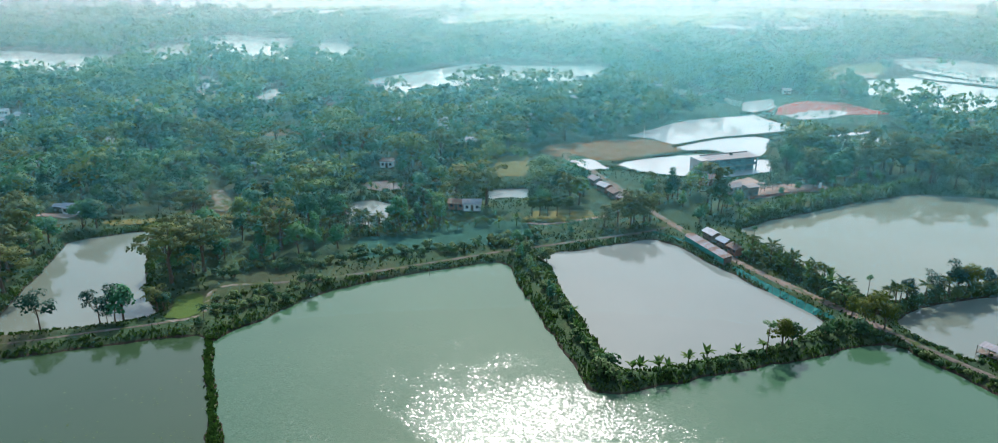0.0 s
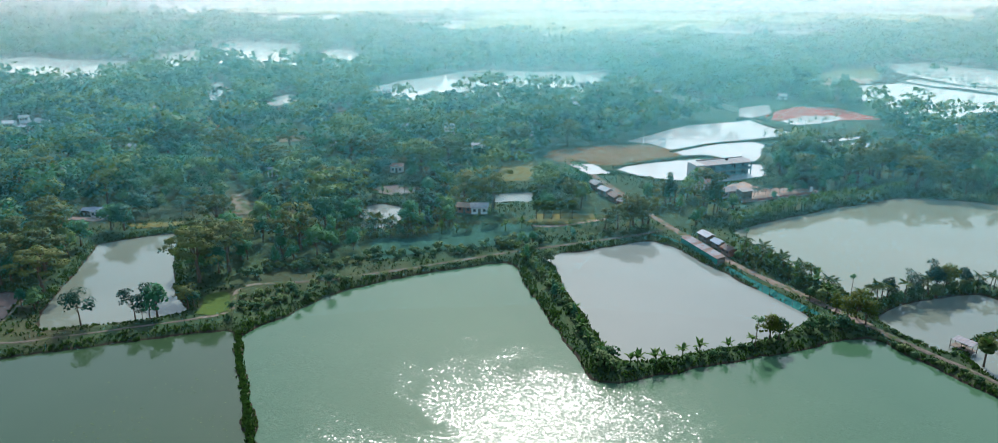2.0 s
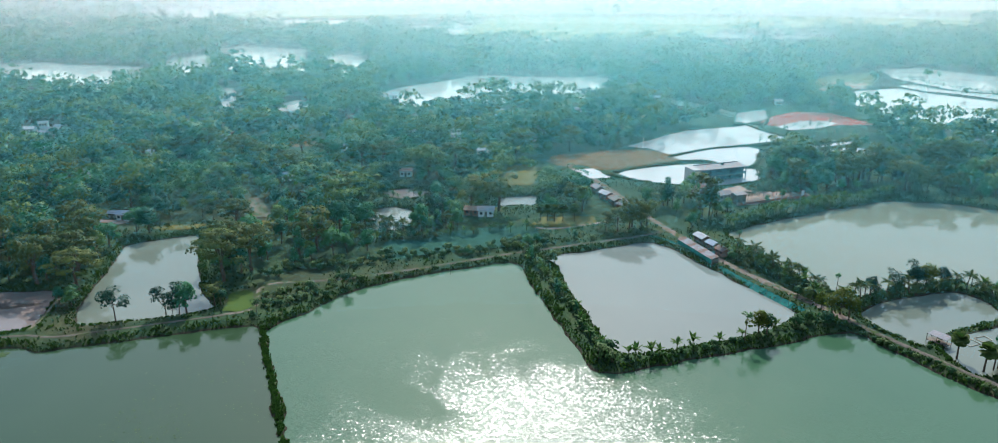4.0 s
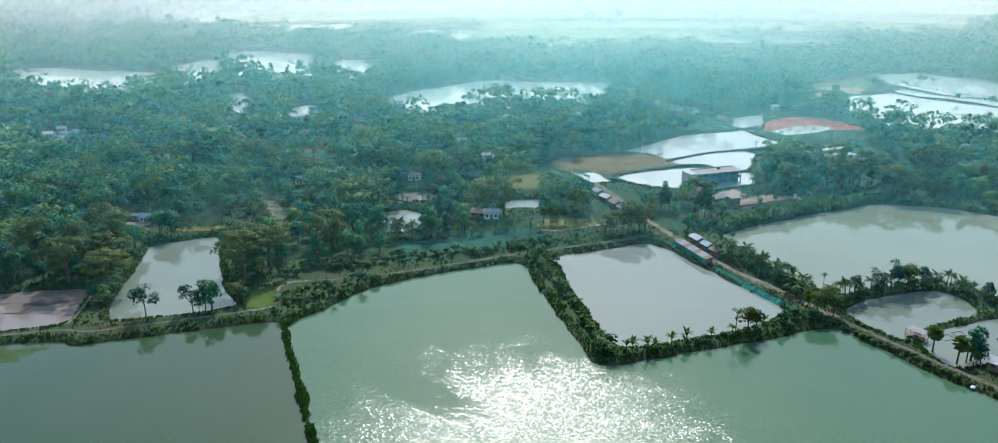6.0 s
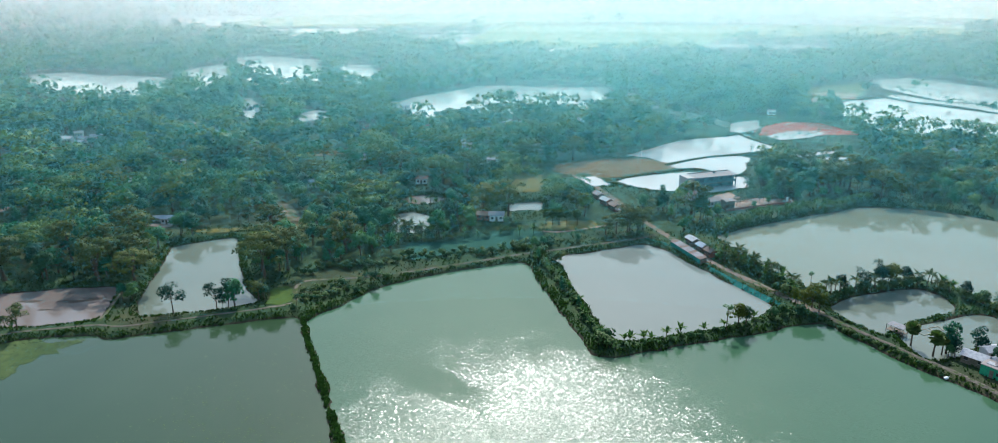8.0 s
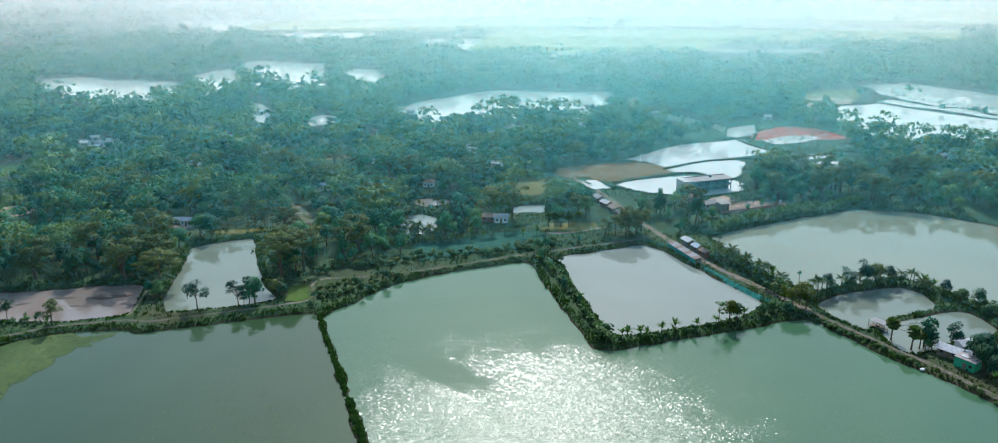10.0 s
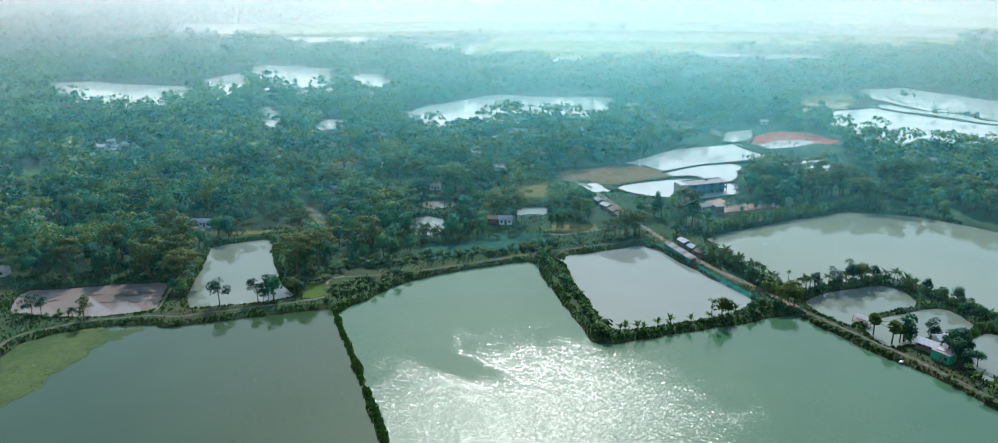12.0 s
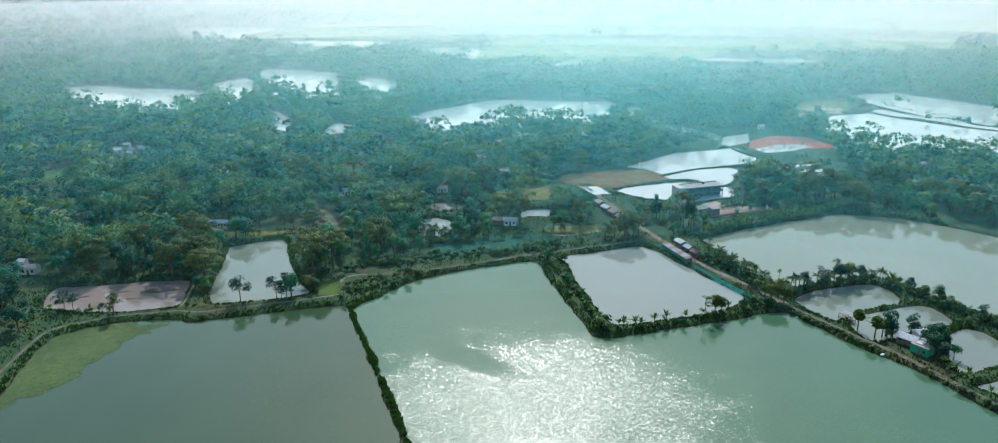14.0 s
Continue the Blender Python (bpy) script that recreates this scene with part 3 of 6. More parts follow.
def sheet(name, outline, z, material, label, category, grow=0.0):
    """A level sheet within an outline (water, a field)."""
    p = np.array(outline, float)
    if grow:
        t = np.roll(p, -1, 0) - np.roll(p, 1, 0)
        n = np.stack([t[:, 1], -t[:, 0]], 1) / (np.linalg.norm(t, axis=1)[:, None] + 1e-9)
        area = np.sum(p[:, 0] * np.roll(p[:, 1], -1) - np.roll(p[:, 0], -1) * p[:, 1])
        p = p + n * grow * (1 if area > 0 else -1)
    me = bpy.data.meshes.new(name)
    me.from_pydata([(a, b, z) for a, b in p], [], [tuple(range(len(p)))])
    me.materials.append(material)
    return tagged(new(name, me), label, category, kind="structure")


POND_LOOK = {"A": (WATER_CALM, "wide dull green fish pond, partly weedy"), "B": (WATER_GREEN, "wide green fish pond with sun glitter"),
             "C": (WATER_GREY, "square fish pond between planted dikes, grey sky reflection in its colour"), "D": (WATER_WIDE, "large still grey-green fish pond"),
             "E": (WATER_BROWN, "small grey pond between planted dikes"), "G": (WATER_BROWN, "small grey pond beside the dike house"), "H": (WATER_BROWN, "still pond with brown shallows among trees"), "I": (WATER_PINK, "shallow pinkish muddy pond"),
             "Q": (WATER_FAR, "shallow pond inside a red earth bank"), "S": (WATER_GREY, "flooded brown plot among palms"),
             "F": (WATER_BROWN, "small grey-green pond beside a dike house"), "T": (WATER_PINK, "shallow muddy plot among trees"), "U": (WATER_GREY, "narrow flooded plot among trees"), "W": (WATER_BROWN, "shallow brown channel between woods and plots")}
for k, (name, outline) in enumerate(PONDS.items()):
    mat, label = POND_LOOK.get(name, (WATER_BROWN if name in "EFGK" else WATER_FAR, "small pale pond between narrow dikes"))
    if name in tuple(PLOTS):
        o = along(np.vstack([outline, outline[:1]]), 2.0)[:-1] if name == "W" else np.vstack([np.linspace(a, b, 14)[:-1] for a, b in zip(outline, np.roll(outline, -1, 0))])
        o = o + (np.stack([vnoise(o[:, 0], o[:, 1], 0.35, 61), vnoise(o[:, 0], o[:, 1], 0.35, 62)], 1) - 0.5) * 1.6
        sheet("pond_water", o, 1.34 + 0.004 * k, mat, label, "pond")
    else:
        sheet("pond_water", outline, 0.002 * k, mat, label, "pond", 0.8)
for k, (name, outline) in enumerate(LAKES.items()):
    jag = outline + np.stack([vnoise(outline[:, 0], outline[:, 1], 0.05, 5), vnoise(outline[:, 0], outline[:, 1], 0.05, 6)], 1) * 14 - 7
    sheet("lake_water", jag, 0.2 if name == "channel" else 0.01 + 0.003 * k, WATER_FAR, "far lake between woods, bright sky reflection put into its colour", "lake")
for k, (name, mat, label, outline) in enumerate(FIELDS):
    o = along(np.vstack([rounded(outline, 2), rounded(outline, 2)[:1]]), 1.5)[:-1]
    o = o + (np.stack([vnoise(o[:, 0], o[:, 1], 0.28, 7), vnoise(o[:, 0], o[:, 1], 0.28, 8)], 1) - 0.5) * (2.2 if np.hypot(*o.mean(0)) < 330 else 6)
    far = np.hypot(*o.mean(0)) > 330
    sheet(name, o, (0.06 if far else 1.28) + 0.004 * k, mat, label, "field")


def build_path(name, mat, width, line):
    p = along(line, 1.0)
    t = np.gradient(p, axis=0)
    n = np.stack([-t[:, 1], t[:, 0]], 1) / np.linalg.norm(t, axis=1)[:, None]
    V, cols = [], (-0.5, -0.25, 0.0, 0.25, 0.5)
    wob = 0.8 + 0.5 * vnoise(p[:, 0], p[:, 1], 0.5, 9)
    for c in cols:
        q = p + n * (width * c * wob)[:, None]
        z = np.maximum(land(q[:, 0], q[:, 1]), 0.25) + (0.10 if abs(c) < 0.4 else 0.03)
        V.append(np.stack([q[:, 0], q[:, 1], z], 1))
    m = len(p)
    i = (np.arange(4)[:, None] * m + np.arange(m - 1)[None]).ravel()
    ob = new(name, mesh_of(name, np.vstack(V), np.stack([i, i + m, i + m + 1, i + 1], 1), mat, True))
    tagged(ob, "narrow trodden pale earth path along the dike" if width < 2.3 else "reddish brick-dust road between ponds", "path", kind="structure")


for args in PATHS:
    build_path(*args)


def build_bund(line, width, height):
    """A low earth bund between flooded plots: a ridge with sloping sides and an uneven crest."""
    p = along(line, 1.2)
    t = np.gradient(p, axis=0)
    n = np.stack([-t[:, 1], t[:, 0]], 1) / np.linalg.norm(t, axis=1)[:, None]
    wob = 0.75 + 0.5 * vnoise(p[:, 0], p[:, 1], 0.4, 51)
    V, m = [], len(p)
    for c, h in ((-1.0, -0.3), (-0.5, 0.75), (0.0, 1.0), (0.5, 0.8), (1.0, -0.3)):
        q = p + n * (width * 0.5 * c * wob)[:, None]
        V.append(np.stack([q[:, 0], q[:, 1], height * h * (0.8 + 0.4 * vnoise(q[:, 0], q[:, 1], 0.9, 52)) + 1.42], 1))
    i = (np.arange(4)[:, None] * m + np.arange(m - 1)[None]).ravel()
    ob = new("bund", mesh_of("bund", np.vstack(V), np.stack([i, i + m, i + m + 1, i + 1], 1), BUND, True))
    tagged(ob, "low dark earth bund between flooded plots", "bund", kind="structure")


BUND = soil_material("dark_weedy_earth", (0.040, 0.036, 0.024), (0.085, 0.075, 0.045), 0.8, 0.5)
for line in BUNDS:
    build_bund(line, 2.4, 0.7)


# ---- air: haze over the far land, imitated by banks of fine slanting strands that catch the light ----
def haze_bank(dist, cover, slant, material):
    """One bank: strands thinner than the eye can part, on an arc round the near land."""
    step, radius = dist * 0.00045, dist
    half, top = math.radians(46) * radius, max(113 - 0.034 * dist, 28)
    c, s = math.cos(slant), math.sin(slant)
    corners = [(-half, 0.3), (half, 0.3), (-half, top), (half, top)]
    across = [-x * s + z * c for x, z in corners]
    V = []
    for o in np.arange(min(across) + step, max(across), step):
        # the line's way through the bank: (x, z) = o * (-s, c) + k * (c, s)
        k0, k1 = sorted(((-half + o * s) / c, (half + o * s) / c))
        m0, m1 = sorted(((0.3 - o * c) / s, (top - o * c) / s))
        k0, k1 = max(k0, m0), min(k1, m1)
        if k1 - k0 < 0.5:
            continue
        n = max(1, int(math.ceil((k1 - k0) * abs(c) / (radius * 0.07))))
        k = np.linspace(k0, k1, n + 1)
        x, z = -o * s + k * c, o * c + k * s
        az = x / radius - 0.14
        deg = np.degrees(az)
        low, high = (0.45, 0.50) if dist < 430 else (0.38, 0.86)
        # strands widen near the sun's bearing, imitating the brighter haze there
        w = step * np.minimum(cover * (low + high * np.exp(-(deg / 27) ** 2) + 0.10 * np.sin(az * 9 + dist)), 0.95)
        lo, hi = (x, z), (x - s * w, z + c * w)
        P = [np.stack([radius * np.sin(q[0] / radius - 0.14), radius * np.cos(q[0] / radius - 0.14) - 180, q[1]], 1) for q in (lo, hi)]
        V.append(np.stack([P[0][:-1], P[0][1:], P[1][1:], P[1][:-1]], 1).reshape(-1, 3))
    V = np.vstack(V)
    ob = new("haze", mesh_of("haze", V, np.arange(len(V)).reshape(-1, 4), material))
    tagged(ob, "fine pale strands over the far land that imitate blue-white haze", "haze", kind="stuff")


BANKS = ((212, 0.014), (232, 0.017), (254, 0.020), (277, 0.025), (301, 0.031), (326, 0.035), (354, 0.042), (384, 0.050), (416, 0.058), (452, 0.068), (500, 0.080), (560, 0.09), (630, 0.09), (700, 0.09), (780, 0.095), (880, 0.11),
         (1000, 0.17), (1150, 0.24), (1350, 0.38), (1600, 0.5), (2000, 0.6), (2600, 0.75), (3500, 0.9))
# strand tone goes from blue to white with distance, imitating aerial tint
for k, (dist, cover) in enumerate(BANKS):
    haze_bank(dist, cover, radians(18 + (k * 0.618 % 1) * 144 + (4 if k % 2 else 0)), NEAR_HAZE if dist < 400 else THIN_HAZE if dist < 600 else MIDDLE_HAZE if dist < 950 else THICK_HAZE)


# ---- trees ----
def leaf_cloud(lobes, n, size, rnd, up=-0.35, flat=0.0):
    """Leaf clumps as bent quads on the outside of a crown's lobes (x, y, z, rx, rz)."""
    L = np.array(lobes, float)
    w = L[:, 3] ** 2 + L[:, 3] * L[:, 4]
    k = rnd.choice(len(L), n, p=w / w.sum())
    d = rnd.normal(size=(n, 3))
    d /= np.linalg.norm(d, axis=1)[:, None]
    d[:, 2] = np.where(d[:, 2] < up, -d[:, 2], d[:, 2])
    r = rnd.uniform(0.62, 1.08, n)[:, None]
    P = L[k, :3] + d * r * np.stack([L[k, 3], L[k, 3], L[k, 4]], 1)
    nrm = d + rnd.normal(size=(n, 3)) * 0.55
    nrm[:, 2] += 0.35 + flat
    nrm /= np.linalg.norm(nrm, axis=1)[:, None]
    a = np.cross(nrm, rnd.normal(size=(n, 3)))
    a /= np.linalg.norm(a, axis=1)[:, None]
    b = np.cross(nrm, a)
    s = size * rnd.uniform(0.55, 1.3, n)[:, None]
    e = rnd.uniform(0.5, 0.9, n)[:, None]
    lift = nrm * s * rnd.uniform(-0.25, 0.35, n)[:, None]
    V = np.stack([P - a * s * 0.5, P - b * s * 0.5 * e - lift, P + a * s * 0.5, P + b * s * 0.5 * e - lift * 0.6], 1).reshape(-1, 3)
    mid = np.array([0, 0, L[:, 2].mean() - 0.4 * (np.ptp(L[:, 2]) + L[:, 4].mean())])
    whole = P - mid
    whole /= np.linalg.norm(whole, axis=1)[:, None]
    soft = d * 0.55 + whole * 0.5 + nrm * 0.16 + (0, 0, 0.12)
    soft /= np.linalg.norm(soft, axis=1)[:, None]
    return V, np.arange(n * 4).reshape(n, 4), np.repeat(soft, 4, 0)


def make_lobes(rnd, height, spread, kind):
    """The lobes of a crown of that height and radius."""
    out = []
    if kind == "umbrella":
        for _ in range(14):
            w, q = rnd.uniform(0, 6.28), spread * math.sqrt(rnd.uniform(0.03, 0.72))
            out.append((q * math.cos(w), q * math.sin(w), height * (rnd.uniform(0.52, 0.96) - 0.16 * (q / spread) ** 2), spread * rnd.uniform(0.28, 0.42), height * rnd.uniform(0.07, 0.12)))
    elif kind == "rain":
        for k in range(34):
            w, q = k * 2.4 + rnd.uniform(-0.4, 0.4), spread * math.sqrt((k + 0.5) / 34) * 0.86
            z = height * (0.93 - 0.34 * (q / spread) ** 2 + rnd.uniform(-0.10, 0.05) - 0.16 * (k % 3 == 0))
            out.append((q * math.cos(w), q * math.sin(w), z, spread * rnd.uniform(0.15, 0.25), height * rnd.uniform(0.035, 0.06)))
    elif kind == "airy":
        for _ in range(13):
            w, q = rnd.uniform(0, 6.28), spread * rnd.uniform(0.05, 0.72)
            out.append((q * math.cos(w), q * math.sin(w), height * (rnd.uniform(0.48, 0.95) - 0.18 * (q / spread)), spread * rnd.uniform(0.28, 0.42), height * rnd.uniform(0.08, 0.13)))
    elif kind == "column":
        for k in range(6):
            f = k / 5
            out.append((rnd.uniform(-0.2, 0.2) * spread, rnd.uniform(-0.2, 0.2) * spread, height * (0.32 + 0.58 * f), spread * (0.85 - 0.5 * f), height * 0.14))
    else:
        for _ in range(8):
            w, q = rnd.uniform(0, 6.28), spread * rnd.uniform(0.1, 0.62)
            z = height * rnd.uniform(0.38, 0.82)
            out.append((q * math.cos(w), q * math.sin(w), z, spread * rnd.uniform(0.34, 0.5), height * rnd.uniform(0.12, 0.19)))
        out.append((0, 0, height * 0.62, spread * 0.62, height * 0.30))
    return out


def tree_trunk(rnd, height, lobes, thick):
    top = np.array([rnd.uniform(-0.4, 0.4), rnd.uniform(-0.4, 0.4), height * 0.6])
    pieces = [tube([(0, 0, -0.6), (0.02, 0.03, 0.15 * height), top * 0.6 + (0.1, 0, 0), top], [thick * 1.5, thick, thick * 0.75, thick * 0.35], 7)]
    for lx, ly, lz, lr, _ in lobes[:6]:
        f = rnd.uniform(0.45, 0.9)
        a = top * f
        pieces.append(tube([a, (a + (lx, ly, lz)) * 0.5 + (0, 0, -0.06 * height), (lx * 0.95, ly * 0.95, lz)], [thick * 0.5, thick * 0.3, thick * 0.1], 5))
    return joined(pieces)


TREE_KINDS = {
    # kind: height, spread, leaf clumps, clump size, leaf material, name, label
    "round": (9.0, 3.6, 520, 0.82, LEAF, "broadleaf_tree", "dense dark green broadleaf tree with a rounded crown"),
    "mango": (9.0, 3.9, 620, 0.72, LEAF_SHADED, "shade_dark_tree", "dense rounded tree, shade put into its very dark green leaves"),
    "umbrella": (12.0, 5.6, 800, 0.9, LEAF_OLIVE, "rain_tree", "tall spreading olive-green tree with a flat layered crown"),
    "rain": (14.0, 8.0, 2100, 0.75, LEAF_OLIVE, "rain_tree", "old rain tree with a broad flat olive crown in layers"),
    "airy": (8.0, 3.6, 620, 0.46, LEAF_SHADED, "sapling_tree", "slender tree with a thin airy crown and bare trunk"),
    "golden": (8.0, 3.8, 640, 0.7, LEAF_GOLD, "leafy_tree", "yellowish green bushy tree where dikes meet"),
    "column": (8.0, 2.4, 420, 0.7, LEAF, "upright_tree", "narrow upright dark green tree"),
}
MASTERS = {}


def tree_master(kind, seed):
    height, spread, n, size, mat, name, label = TREE_KINDS[kind]
    rnd = np.random.default_rng(seed)
    lobes = make_lobes(rnd, height, spread, kind)
    tv, tq = tree_trunk(rnd, height, lobes, {"umbrella": 0.34, "rain": 0.42, "airy": 0.13}.get(kind, 0.22))
    cv, cq, cn = leaf_cloud(lobes, n, size, rnd, flat=0.5 if kind in ("umbrella", "rain") else 0.0)
    return mesh_of("trunk", tv, tq, BARK, True), mesh_of("crown", cv, cq, mat, normals=cn), name, label


def plant_tree(kind, x, y, size=1.0, label="", variant=None, group=""):
    v = int(rng.integers(0, 4)) if variant is None else variant
    if (kind, v) not in MASTERS:
        MASTERS[kind, v] = tree_master(kind, 100 + 17 * v + len(kind))
    trunk, crown, name, usual = MASTERS[kind, v]
    ob = new(name)
    z = float(land(x, y))
    ob.matrix_basis = pose(x, y, max(z, 0.05) - 0.05, 0, 0, float(rng.uniform(0, 360))) @ Matrix.Diagonal((size, size, size * float(rng.uniform(0.9, 1.12)), 1))
    part("trunk", trunk, ob)
    part("crown", crown, ob)
    return tagged(ob, label or usual, "tree", group)


def plant_grove(x0, x1, y0, y1, n, low, high, seed):
    """A close stand of single trees within a stretch of the plan."""
    rnd = np.random.default_rng(seed)
    for _ in range(n):
        x, y = float(rnd.uniform(x0, x1)), float(rnd.uniform(y0, y1))
        if pond_distance(np.array([x]), np.array([y]))[0] < -3:
            plant_tree("round" if rnd.uniform() < 0.75 else "umbrella", x, y, float(rnd.uniform(low, high)), "big dense crowned tree in the grove beside the ponds")


# the woods: places on a jittered grid, thinned by ponds, fields, paths and clearings
PATH_PLACES = np.vstack([along(p[3], 3.0) for p in PATHS])
HAMLETS = [(-128, 190), (-104, 226), (-60, 190), (-150, 262), (-236, 240), (-272, 170), (-40, 250), (-112, 268), (-66, 288), (30, 352), (-262, 262), (-20, 330), (158, 196), (176, 236), (150, 262), (-197, 214), (-221, 174), (-59, 286), (-40, 222), (-91, 330), (-82, 233), (-300, 205), (-318, 228), (-306, 190), (-48, 560), (291, 690), (351, 650), (320, 672), (-330, 330), (-586, 680), (-20, 300), (12, 330), (-75, 262)]
BUILT = [(-45, 101, 6), (-174, 81, 6), (-219, 18, 9), (44, 158, 15), (46, 138, 11), (38, 139, 6), (-312, 212, 7), (-303, 216, 7), (-79, 219, 5), (-135, 137, 4), (-223, 131, 4), (-219, 169, 4), (-252, 322, 8), (104, 339, 6), (-87, 149, 5), (-196, 203, 4), (-145, 339, 5), (-88, 321, 5), (29, 81, 7)]


BUILT += [(-137, 108, 4), (-131, 99, 4), (-125, 91, 4)]
BUILT += [(x, y, 3.5) for x, y in [(-5.6, 134.8), (-2.2, 127.2), (1.3, 120.1), (4.6, 113.3)]] + [(45.9, 125.2, 5)]
BUILT += [(x, y, 3) for x, y in HAMLETS]


def wood_places(near, far, step, seed, region=WOODS):
    rnd = np.random.default_rng(seed)
    g = np.arange(-far, far, step)
    X, Y = np.meshgrid(g, g[g > -120])
    x = (X + rnd.uniform(-0.48, 0.48, X.shape) * step).ravel()
    y = (Y + rnd.uniform(-0.48, 0.48, Y.shape) * step).ravel()
    r = np.hypot(x + 2, y + 180)
    az = np.degrees(np.arctan2(x + 2, y + 180))
    ok = (r >= near) & (r < far) & (az > -52) & (az < 38)
    x, y = x[ok], y[ok]
    ok = inside_distance(x, y, np.array(region, float)) > 0
    x, y = x[ok], y[ok]
    ok = pond_distance(x, y) < -2.5
    for poly in LAKES.values():
        ok &= inside_distance(x, y, poly) < -1
    for f in FIELDS:
        ok &= inside_distance(x, y, np.array(f[3], float)) < -1
    # thin out trees that would hide a clearing, plot or lake from the camera
    tall = rnd.uniform(size=x.shape) < 0.85
    for poly in [np.array(f[3], float) for f in FIELDS] + [PONDS[k] for k in "STUMNOPQRVLWH"]:
        for reach in (0.03, 0.065, 0.095):
            ok &= ~(tall & (inside_distance(x * (1 + reach), y + (y + 190) * reach, poly) > 0))
    for k, poly in LAKES.items():
        if k == "channel":
            for reach in np.arange(0.02, 0.16, 0.02):
                ok &= inside_distance(x * (1 + reach), y + (y + 190) * reach, poly) < 0
        for reach in (0.035, 0.07, 0.105, 0.14) if k in ("channel", "glade", "grove_a", "arm", "strip", "east") else ():
            ok &= ~(tall & (inside_distance(x * (1 + reach), y + (y + 190) * reach, poly) > 0))
    for px, py in PATH_PLACES:
        ok &= (x - px) ** 2 + (y - py) ** 2 > 12
    for bx, by, br in BUILT:
        ok &= (x - bx) ** 2 + (y - by) ** 2 > br * br
        ok &= ~((np.abs(x - bx + (by - y) * bx / (by + 190)) < br * 0.85) & (y < by) & (y > by - 26))
    ok &= (inside_distance(x, y, np.array(OPEN, float)) < 0) | (rnd.uniform(size=x.shape) < 0.03)
    ok &= vnoise(x, y, 0.03, 21) + 0.35 * vnoise(x, y, 0.12, 22) > 0.12
    return x[ok], y[ok], rnd


